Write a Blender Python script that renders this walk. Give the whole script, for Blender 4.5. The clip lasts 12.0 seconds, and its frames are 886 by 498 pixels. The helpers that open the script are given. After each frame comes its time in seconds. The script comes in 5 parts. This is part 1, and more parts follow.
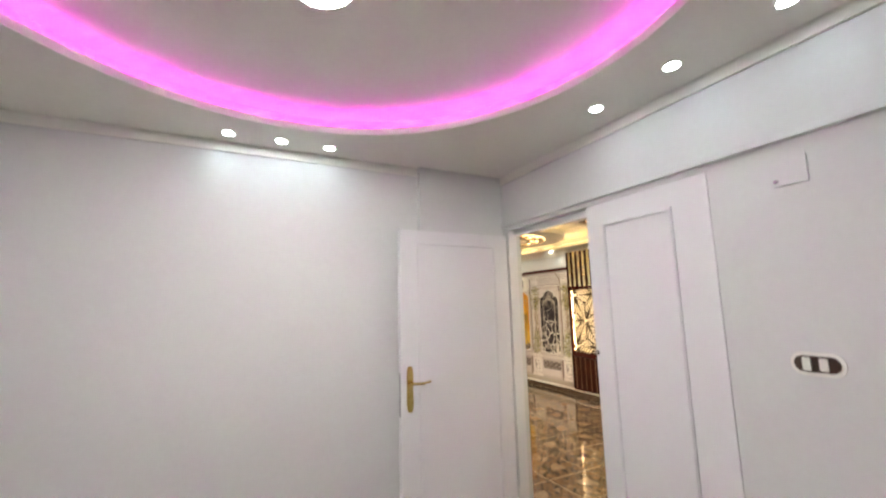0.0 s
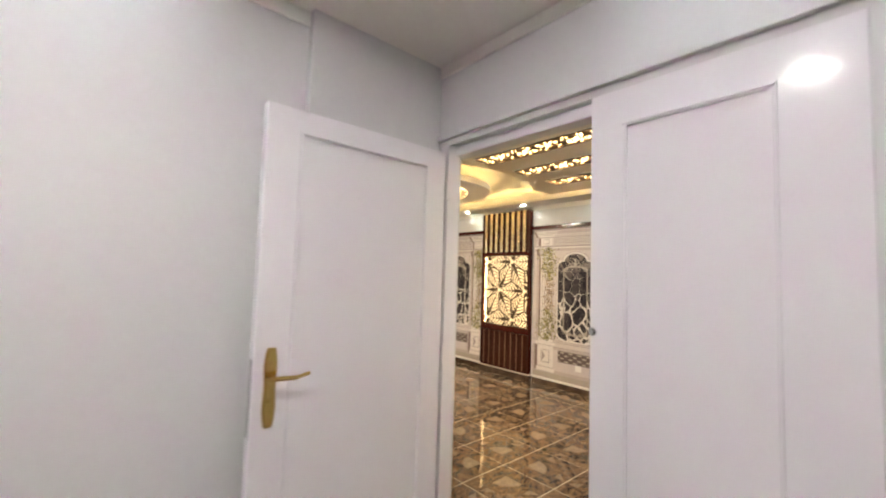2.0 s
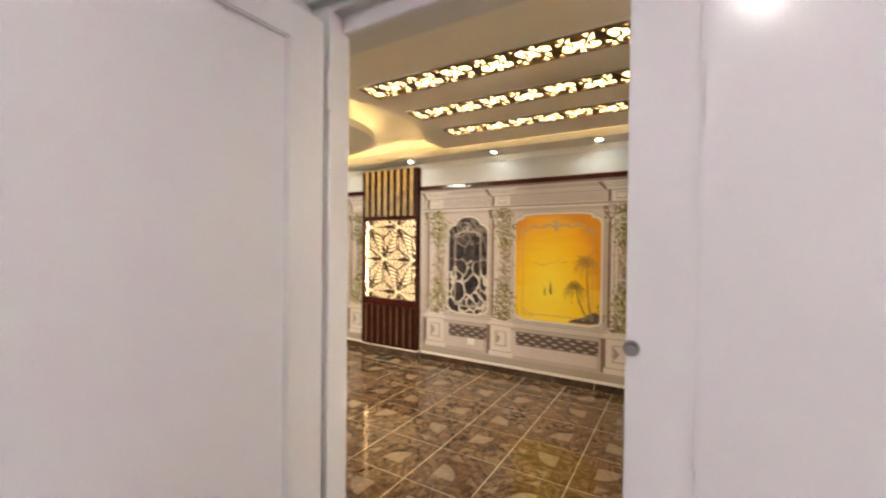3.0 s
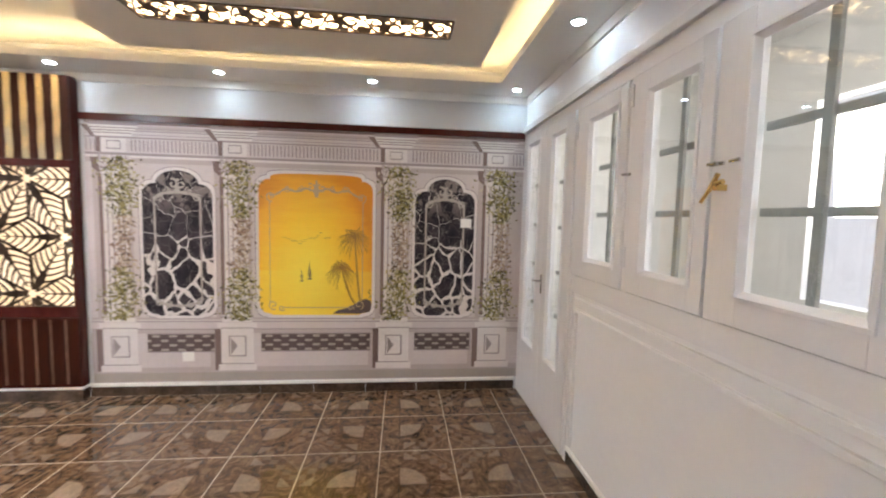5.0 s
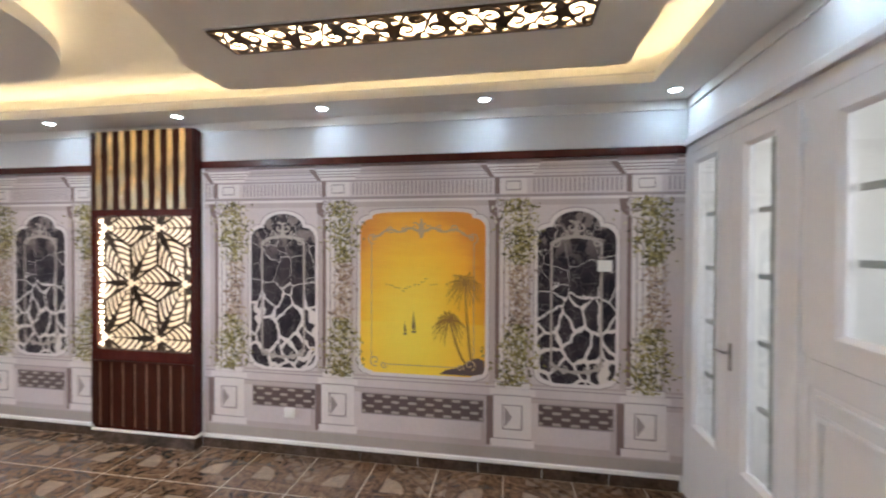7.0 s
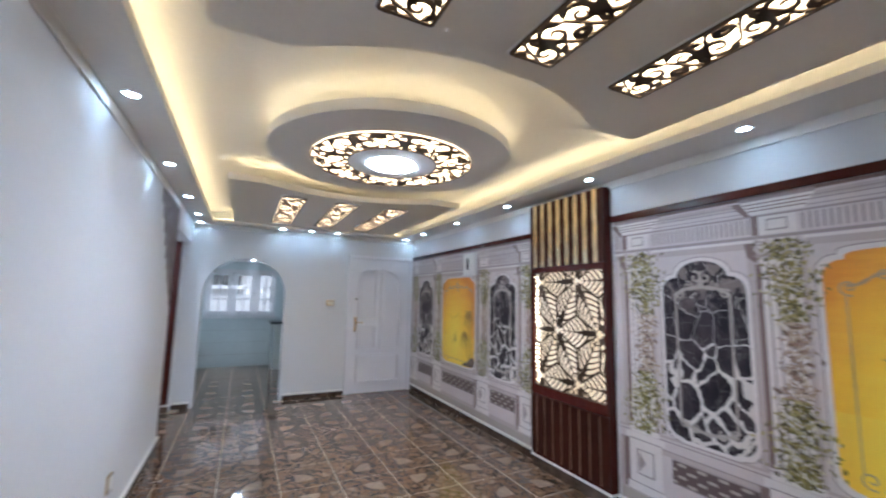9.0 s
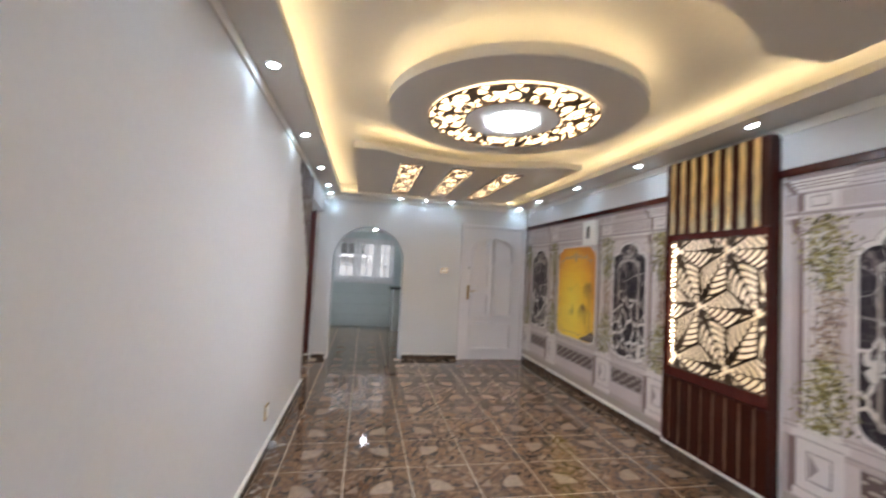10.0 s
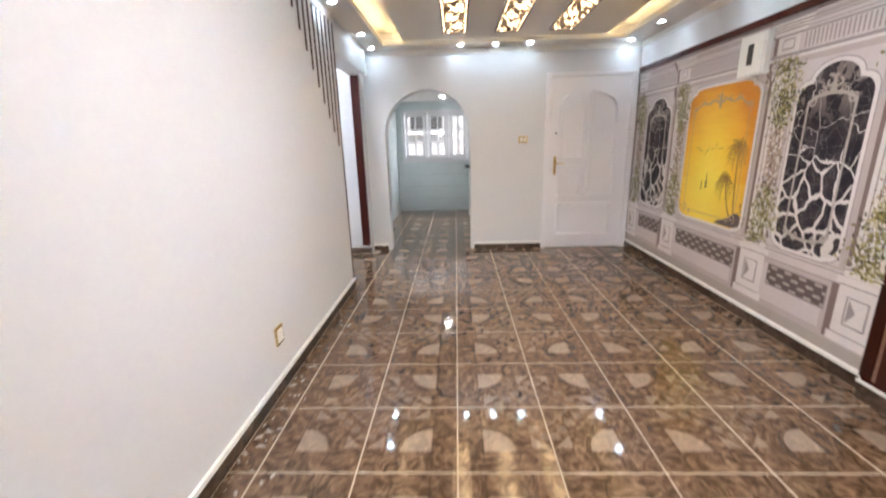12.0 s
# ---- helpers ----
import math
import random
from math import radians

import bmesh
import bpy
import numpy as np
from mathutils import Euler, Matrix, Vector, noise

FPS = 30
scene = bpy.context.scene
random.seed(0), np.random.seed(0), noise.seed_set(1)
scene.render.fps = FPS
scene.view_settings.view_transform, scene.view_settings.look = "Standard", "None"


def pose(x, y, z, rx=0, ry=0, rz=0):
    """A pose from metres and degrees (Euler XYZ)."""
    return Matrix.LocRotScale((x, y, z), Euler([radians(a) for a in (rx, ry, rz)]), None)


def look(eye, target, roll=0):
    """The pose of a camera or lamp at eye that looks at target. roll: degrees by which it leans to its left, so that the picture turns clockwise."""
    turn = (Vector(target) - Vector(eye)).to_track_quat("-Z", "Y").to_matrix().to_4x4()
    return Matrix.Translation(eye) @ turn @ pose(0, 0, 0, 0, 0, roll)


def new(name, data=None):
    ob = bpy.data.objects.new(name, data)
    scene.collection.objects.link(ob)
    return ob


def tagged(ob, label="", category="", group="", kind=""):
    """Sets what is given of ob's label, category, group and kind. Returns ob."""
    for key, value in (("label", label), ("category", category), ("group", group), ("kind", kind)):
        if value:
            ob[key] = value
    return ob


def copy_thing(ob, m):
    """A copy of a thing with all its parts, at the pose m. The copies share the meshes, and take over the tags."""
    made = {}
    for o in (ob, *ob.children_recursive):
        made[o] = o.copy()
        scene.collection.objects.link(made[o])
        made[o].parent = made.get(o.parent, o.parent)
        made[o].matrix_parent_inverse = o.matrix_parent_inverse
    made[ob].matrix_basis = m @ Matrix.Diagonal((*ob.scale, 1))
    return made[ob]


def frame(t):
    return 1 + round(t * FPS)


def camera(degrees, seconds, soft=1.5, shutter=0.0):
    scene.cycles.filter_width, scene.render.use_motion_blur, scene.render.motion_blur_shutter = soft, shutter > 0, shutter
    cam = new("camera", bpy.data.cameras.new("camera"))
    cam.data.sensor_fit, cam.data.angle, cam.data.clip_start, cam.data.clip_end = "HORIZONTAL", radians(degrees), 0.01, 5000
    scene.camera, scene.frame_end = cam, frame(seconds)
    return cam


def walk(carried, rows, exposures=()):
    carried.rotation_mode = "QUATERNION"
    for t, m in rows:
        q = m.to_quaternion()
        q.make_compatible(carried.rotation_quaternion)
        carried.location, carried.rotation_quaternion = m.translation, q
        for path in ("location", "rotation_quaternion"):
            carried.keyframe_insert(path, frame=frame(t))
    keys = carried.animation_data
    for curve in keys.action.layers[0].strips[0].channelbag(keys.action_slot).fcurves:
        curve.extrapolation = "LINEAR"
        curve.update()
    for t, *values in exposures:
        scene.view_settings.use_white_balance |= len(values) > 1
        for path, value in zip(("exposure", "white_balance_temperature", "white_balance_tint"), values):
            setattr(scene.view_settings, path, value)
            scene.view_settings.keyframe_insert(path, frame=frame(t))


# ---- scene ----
cam = camera(95.6, 12.0, soft=2.1, shutter=0.5)
PATH = [
    (0, (-1.808, -0.181, 1.473), (-0.911, 1.584, 1.755), -1.4),
    (0.5, (-1.813, -0.193, 1.508), (-0.895, 1.53, 1.941), -0.7),
    (1, (-1.754, 0.05, 1.461), (-0.713, 1.735, 1.738), 1.8),
    (1.5, (-1.625, 0.398, 1.448), (-0.397, 1.974, 1.541), 2.4),
    (2, (-1.368, 0.687, 1.385), (-0.058, 2.193, 1.514), 1.8),
    (2.5, (-1.118, 0.955, 1.37), (0.332, 2.33, 1.454), 2.4),
    (3, (-0.9, 1.263, 1.39), (0.815, 2.292, 1.367), 0.6),
    (3.5, (-0.644, 1.455, 1.358), (1.205, 2.215, 1.291), 0.8),
    (5.3, (0.094, 1.722, 1.395), (2.071, 1.464, 1.24), 1.4),
    (5.5, (0.175, 1.688, 1.394), (2.16, 1.485, 1.249), 0.8),
    (6, (0.351, 1.677, 1.472), (2.35, 1.705, 1.477), 0.5),
    (6.5, (0.426, 1.71, 1.48), (2.422, 1.848, 1.482), 0.2),
    (6.7, (0.469, 1.738, 1.487), (2.46, 1.933, 1.472), 0.3),
    (8.3, (0.699, 1.918, 1.45), (2.21, 3.219, 1.612), 0.3),
    (8.5, (0.674, 1.896, 1.44), (2.029, 3.353, 1.637), 1.0),
    (9, (0.668, 1.871, 1.449), (1.546, 3.652, 1.689), 1.1),
    (9.5, (0.675, 1.88, 1.435), (1.35, 3.747, 1.674), 2.0),
    (10, (0.651, 1.985, 1.382), (1.027, 3.947, 1.474), 2.9),
    (10.5, (0.613, 2.225, 1.318), (0.75, 4.209, 1.101), 2.0),
    (11, (0.648, 2.477, 1.268), (0.75, 4.378, 0.657), 0.4),
    (11.5, (0.866, 2.746, 1.301), (0.84, 4.623, 0.612), -1.3),
    (12, (1.036, 2.995, 1.327), (0.963, 4.927, 0.815), -1.6),
]
EXPOSURES = [(0.0, 1.62, 9400, 10), (0.7, 1.5, 9400, 11), (1.5, 1.48, 9600, 13), (2.0, 1.6, 9400, 11), (3.0, 1.52, 9700, 13), (3.7, 1.65, 9400, 14), (5.3, 1.55, 6350, 15), (6.7, 1.45, 6250, 15), (8.5, 1.1, 5400, 12), (9.5, 1.08, 5550, 12), (10.0, 1.05, 6350, 15), (10.5, 1.12, 6450, 15), (11.0, 1.56, 6500, 15), (12.0, 1.66, 6550, 16)]
walk(cam, [(t, look(eye, target, roll)) for t, eye, target, roll in PATH], EXPOSURES)

# ---- light and world ----
world = bpy.data.worlds.new("world")
scene.world = world
world.use_nodes = True
wn = world.node_tree.nodes
sky = wn.new("ShaderNodeTexSky")
sky.sky_type = "NISHITA"
sky.sun_disc = False
sky.sun_elevation, sky.sun_rotation = radians(50), radians(200)
world.node_tree.links.new(sky.outputs[0], wn["Background"].inputs[0])
wn["Background"].inputs[1].default_value = 0.15
sun_data = bpy.data.lights.new("sun", "SUN")
sun_data.energy, sun_data.angle, sun_data.color = 3.0, radians(0.5), (1.0, 0.95, 0.88)
sun = new("sun", sun_data)
sun.matrix_world = look((6, -14, 20), (0, 0, 0))

WARM = (1.0, 0.75, 0.38)       # hidden strips of the hall
CREAM = (1.0, 0.71, 0.37)      # lit panels
COOL = (0.62, 0.85, 1.0)       # downlights
MAGENTA = (0.85, 0.06, 1.0)    # hidden strip of the bedroom
E_STRIP, E_PANEL, E_SIDE, E_GRILLE, E_SPOT, E_LAMP, E_PINK, E_ROOM, E_BEDSPOT = 9.0, 0.36, 8.0, 4.5, 56.0, 84.0, 7.0, 108.0, 32.0


def window_light(name, eye, target, wide, high, power, color=(0.86, 0.94, 1.0)):
    """The sky's light that falls through a window."""
    data = bpy.data.lights.new(name, "AREA")
    data.shape, data.size, data.size_y, data.energy, data.color = "RECTANGLE", wide, high, power, color
    ob = new(name, data)
    ob.matrix_world = look(eye, target)
    return ob


window_light("kitchen_window_light", (0.65, 12.3, 2.9), (0.65, 11.1, 1.4), 2.0, 1.2, 170.0)
window_light("balcony_window_light", (1.1, -0.90, 1.78), (1.1, 0.6, 1.6), 2.2, 0.65, 15.0, (1.0, 0.98, 0.93))

# ---- small builders ----
T_HALL = 2.36     # underside of the hall's lowered ceiling
X_MURAL = 3.15
Y_SOUTH, Y_END = 0.74, 8.0


def part(name, bm, material, parent=None, label="", smooth=False):
    """Links a bmesh as one mesh object, as a part of parent."""
    bmesh.ops.recalc_face_normals(bm, faces=bm.faces)
    me = bpy.data.meshes.new(name)
    bm.to_mesh(me)
    bm.free()
    me.materials.append(material)
    if smooth:
        for p in me.polygons:
            p.use_smooth = True
    ob = new(name, me)
    if parent:
        ob.parent = parent
    if label:
        ob["label"] = label
    return ob


def thing(name, label, category, group="", kind=""):
    return tagged(new(name), label, category, group, kind)


def box(bm, x0, x1, y0, y1, z0, z1, bevel=0.0):
    r = bmesh.ops.create_cube(bm, size=1.0)
    vs = r["verts"]
    for v in vs:
        v.co = Vector((x0 + (v.co.x + .5) * (x1 - x0), y0 + (v.co.y + .5) * (y1 - y0), z0 + (v.co.z + .5) * (z1 - z0)))
    if bevel:
        es = {e for v in vs for e in v.link_edges}
        bmesh.ops.bevel(bm, geom=list(es), offset=bevel, segments=2, affect="EDGES", profile=0.6)
    return bm


def boxes(rows, bevel=0.0):
    bm = bmesh.new()
    for r in rows:
        box(bm, *r, bevel=bevel)
    return bm


def prism(bm, pts, put, d0, d1):
    """A flat outline of points (a, b) with the thickness d0 to d1; put(a, b, d) gives the place."""
    lo = [bm.verts.new(put(a, b, d0)) for a, b in pts]
    hi = [bm.verts.new(put(a, b, d1)) for a, b in pts]
    bm.faces.new(lo[::-1])
    bm.faces.new(hi)
    n = len(pts)
    for i in range(n):
        bm.faces.new((lo[i], lo[(i + 1) % n], hi[(i + 1) % n], hi[i]))


def ribbon(bm, pts, widths, put, d0, d1):
    """A band of the given widths along a line of points (a, b)."""
    n = len(pts)
    if n < 2:
        return
    if not isinstance(widths, (list, tuple)):
        widths = [widths] * n
    left, right = [], []
    for i in range(n):
        a0, b0 = pts[max(i - 1, 0)]
        a1, b1 = pts[min(i + 1, n - 1)]
        ta, tb = a1 - a0, b1 - b0
        k = math.hypot(ta, tb) or 1.0
        na, nb = -tb / k * widths[i] / 2, ta / k * widths[i] / 2
        a, b = pts[i]
        left.append((a + na, b + nb))
        right.append((a - na, b - nb))
    rows = []
    for i in range(n):
        rows.append([bm.verts.new(put(*left[i], d1)), bm.verts.new(put(*right[i], d1)), bm.verts.new(put(*right[i], d0)), bm.verts.new(put(*left[i], d0))])
    for p, q in zip(rows, rows[1:]):
        for k in range(4):
            if k != 2:
                bm.faces.new((p[k], p[(k + 1) % 4], q[(k + 1) % 4], q[k]))
    bm.faces.new(rows[0])
    bm.faces.new(rows[-1][::-1])


def disc(bm, c, r0, r1, z0, z1, n=64):
    """A ring, or with r0 = 0 a disc, that lies flat."""
    ring = [(math.cos(2 * math.pi * i / n), math.sin(2 * math.pi * i / n)) for i in range(n)]
    if r0 <= 0:
        prism(bm, [(c[0] + r1 * a, c[1] + r1 * b) for a, b in ring], lambda a, b, d: (a, b, d), z0, z1)
        return
    rows = [[bm.verts.new((c[0] + r * a, c[1] + r * b, z)) for r, z in ((r0, z0), (r1, z0), (r1, z1), (r0, z1))] for a, b in ring]
    for i in range(n):
        p, q = rows[i], rows[(i + 1) % n]
        for k in range(4):
            bm.faces.new((p[k], p[(k + 1) % 4], q[(k + 1) % 4], q[k]))


def tube(bm, a, b, r, n=12):
    a, b = Vector(a), Vector(b)
    m = Matrix.Translation((a + b) / 2) @ (b - a).to_track_quat("Z", "Y").to_matrix().to_4x4()
    bmesh.ops.create_cone(bm, cap_ends=True, segments=n, radius1=r, radius2=r, depth=(b - a).length, matrix=m)


# ---- materials ----
def base_mat(name):
    m = bpy.data.materials.new(name)
    m.use_nodes = True
    nt = m.node_tree
    return m, nt, nt.nodes["Principled BSDF"]


def node(nt, kind, **props):
    n = nt.nodes.new(kind)
    for k, v in props.items():
        if k == "operation":
            n.operation = v
        elif k == "data_type":
            n.data_type = v
        elif k == "feature":
            n.feature = v
    return n


def mathn(nt, op, a, b=None):
    n = nt.nodes.new("ShaderNodeMath")
    n.operation = op
    for i, v in enumerate((a, b)):
        if v is None:
            continue
        if isinstance(v, (int, float)):
            n.inputs[i].default_value = v
        else:
            nt.links.new(v, n.inputs[i])
    return n.outputs[0]


def ramp(nt, fac, stops):
    n = nt.nodes.new("ShaderNodeValToRGB")
    e = n.color_ramp.elements
    while len(e) < len(stops):
        e.new(0.5)
    for el, (p, c) in zip(e, stops):
        el.position, el.color = p, (*c, 1)
    nt.links.new(fac, n.inputs[0])
    return n.outputs[0]


def mixc(nt, fac, a, b):
    n = nt.nodes.new("ShaderNodeMix")
    n.data_type = "RGBA"
    for sock, v in ((n.inputs[0], fac), (n.inputs[6], a), (n.inputs[7], b)):
        if isinstance(v, (int, float)):
            sock.default_value = v
        elif isinstance(v, tuple):
            sock.default_value = (*v, 1)
        else:
            nt.links.new(v, sock)
    return n.outputs[2]


def coords(nt, scale=(1, 1, 1), which="Object"):
    tc, mp = nt.nodes.new("ShaderNodeTexCoord"), nt.nodes.new("ShaderNodeMapping")
    mp.inputs["Scale"].default_value = scale
    nt.links.new(tc.outputs[which], mp.inputs[0])
    return mp.outputs[0]


def noisen(nt, vec, scale, detail=4.0, rough=0.55):
    n = nt.nodes.new("ShaderNodeTexNoise")
    n.inputs["Scale"].default_value, n.inputs["Detail"].default_value, n.inputs["Roughness"].default_value = scale, detail, rough
    nt.links.new(vec, n.inputs["Vector"])
    return n.outputs["Fac"]


def surface(name, color, rough=0.5, metal=0.0, big=1.2, fine=60.0, var=0.06, bump=0.06, stretch=(1, 1, 1), coat=0.0, rvar=0.08, spec=0.5):
    """Paint, plaster, metal or wood: the colour wanders at two scales, with a fine relief."""
    m, nt, b = base_mat(name)
    v = coords(nt, stretch)
    n1, n2 = noisen(nt, v, big), noisen(nt, v, fine)
    mixed = mathn(nt, "ADD", mathn(nt, "MULTIPLY", n1, 0.6), mathn(nt, "MULTIPLY", n2, 0.4))
    dark, light = tuple(c * (1 - var * 2.2) for c in color), tuple(min(1, c * (1 + var * 1.2)) for c in color)
    nt.links.new(ramp(nt, mixed, [(0.3, dark), (0.7, light)]), b.inputs["Base Color"])
    nt.links.new(mathn(nt, "ADD", mathn(nt, "MULTIPLY", n1, rvar), max(0.0, rough - rvar / 2)), b.inputs["Roughness"])
    b.inputs["Metallic"].default_value = metal
    b.inputs["Specular IOR Level"].default_value = spec
    b.inputs["Coat Weight"].default_value = coat
    bp = nt.nodes.new("ShaderNodeBump")
    bp.inputs["Strength"].default_value, bp.inputs["Distance"].default_value = bump, 0.004
    nt.links.new(n2, bp.inputs["Height"])
    nt.links.new(bp.outputs[0], b.inputs["Normal"])
    return m


def glow(name, color, strength):
    m, nt, b = base_mat(name)
    b.inputs["Base Color"].default_value = (0.8, 0.8, 0.8, 1)
    b.inputs["Emission Color"].default_value = (*color, 1)
    b.inputs["Emission Strength"].default_value = strength
    return m


WALL = surface("wall_paint", (0.67, 0.67, 0.675), 0.6, big=0.7, fine=35, var=0.02, bump=0.10, spec=0.3)
CEIL = surface("ceiling_paint", (0.83, 0.81, 0.77), 0.6, big=0.8, fine=40, var=0.02, bump=0.05)
# ceiling paint with the warm light on the hanging panels tinted into its colour
PANELWARM = surface("ceiling_panel_warm_tint", (0.84, 0.79, 0.70), 0.6, big=0.8, fine=40, var=0.02, bump=0.05)
ENAMEL = surface("door_enamel", (0.78, 0.765, 0.795), 0.16, big=1.5, fine=18, var=0.005, bump=0.02, rvar=0.02, spec=0.14)
FRAME_W = surface("window_enamel", (0.80, 0.79, 0.80), 0.22, big=1.5, fine=22, var=0.02, bump=0.06)
SATIN = surface("partition_satin_paint", (0.79, 0.785, 0.79), 0.5, big=1.5, fine=22, var=0.015, bump=0.06, spec=0.3)
MAHOGANY = surface("mahogany", (0.065, 0.013, 0.010), 0.22, big=3, fine=30, var=0.2, bump=0.08, stretch=(6, 6, 0.5), coat=0.12, spec=0.2)
BRONZE = surface("dull_bronze_strip", (0.30, 0.18, 0.125), 0.42, metal=0.6, big=6, fine=40, var=0.25, bump=0.3, stretch=(1, 1, 0.4))
SLAT = surface("slat_wood", (0.044, 0.009, 0.004), 0.42, big=4, fine=40, var=0.22, bump=0.08, stretch=(6, 6, 0.4), spec=0.15)
GOLD = surface("gold_strip", (0.93, 0.73, 0.44), 0.20, metal=1.0, big=6, fine=50, var=0.12, bump=0.1, stretch=(1, 1, 0.35), rvar=0.1)
BRASS = surface("brass", (0.78, 0.55, 0.20), 0.22, metal=1.0, big=9, fine=60, var=0.1, bump=0.05)
CHROME = surface("chrome", (0.55, 0.55, 0.56), 0.2, metal=1.0, big=9, fine=60, var=0.1, bump=0.03)
FRET = surface("dark_fretwork", (0.045, 0.022, 0.012), 0.4, big=5, fine=60, var=0.15, bump=0.05)
FRETGOLD = surface("bronze_fretwork", (0.10, 0.055, 0.025), 0.35, big=5, fine=60, var=0.15, bump=0.05)
SKIRT = surface("skirting_marble", (0.085, 0.056, 0.040), 0.14, big=7, fine=35, var=0.4, bump=0.01)
SKIRTCAP = surface("skirting_cap", (0.80, 0.79, 0.76), 0.4, big=3, fine=50, var=0.05, bump=0.1)
GROUT = surface("grout", (0.58, 0.47, 0.36), 0.8, big=4, fine=90, var=0.12, bump=0.2)
PLASTIC = surface("switch_plastic", (0.80, 0.79, 0.75), 0.3, big=8, fine=80, var=0.02, bump=0.0)
BROWNPL = surface("brown_switch_plate", (0.05, 0.022, 0.016), 0.3, big=8, fine=80, var=0.1, bump=0.02)
BAR = surface("grey_window_bar", (0.30, 0.31, 0.29), 0.5, big=6, fine=60, var=0.08, bump=0.05)
KTILE = surface("kitchen_wall_tile", (0.70, 0.76, 0.76), 0.2, big=2, fine=30, var=0.05, bump=0.03)
BALCONY = surface("balcony_paint", (0.80, 0.80, 0.77), 0.6, big=2, fine=30, var=0.04, bump=0.1)
COUNTER = surface("dark_granite", (0.03, 0.032, 0.036), 0.15, big=9, fine=90, var=0.4, bump=0.02)
GREYFRONT = surface("weathered_grey_front", (0.34, 0.335, 0.33), 0.9, big=1.0, fine=12, var=0.12, bump=0.2)
PALEFRONT = surface("pale_plaster_front", (0.74, 0.72, 0.68), 0.9, big=1.0, fine=12, var=0.08, bump=0.2)
DARK = surface("dark_metal", (0.03, 0.028, 0.026), 0.4, big=6, fine=60, var=0.1, bump=0.05)

PANELC = (1.0, 0.71, 0.36)
STRIP_M = glow("warm_led_strip", WARM, E_STRIP)
PINK_M = glow("magenta_led_strip", MAGENTA, E_PINK)
LEAFGLOW = glow("lit_panel", PANELC, E_PANEL)
SIDEGLOW = glow("panel_side_strip", (1.0, 0.78, 0.46), E_SIDE)
GRILLEGLOW = glow("lit_diffuser", CREAM, E_GRILLE)
SPOT_M = glow("downlight_lens", COOL, E_SPOT)
BEDSPOT_M = glow("bedroom_downlight_lens", (0.48, 0.73, 1.0), E_BEDSPOT)
KITCHEN_M = glow("kitchen_lamp_lens", (0.80, 0.92, 1.0), 110.0)
LAMP_M = glow("lamp_lens", (0.78, 0.89, 1.0), E_LAMP)
ROOMLAMP_M = glow("room_lamp_lens", (0.69, 0.84, 1.0), E_ROOM)


def glass():
    m, nt, b = base_mat("window_glass")
    b.inputs["Base Color"].default_value = (0.96, 0.98, 0.97, 1)
    b.inputs["Roughness"].default_value = 0.0
    b.inputs["Transmission Weight"].default_value = 1.0
    b.inputs["IOR"].default_value = 1.45
    return m


GLASS = glass()
TILE = 0.425
TX, TY = 0.17, 1.82


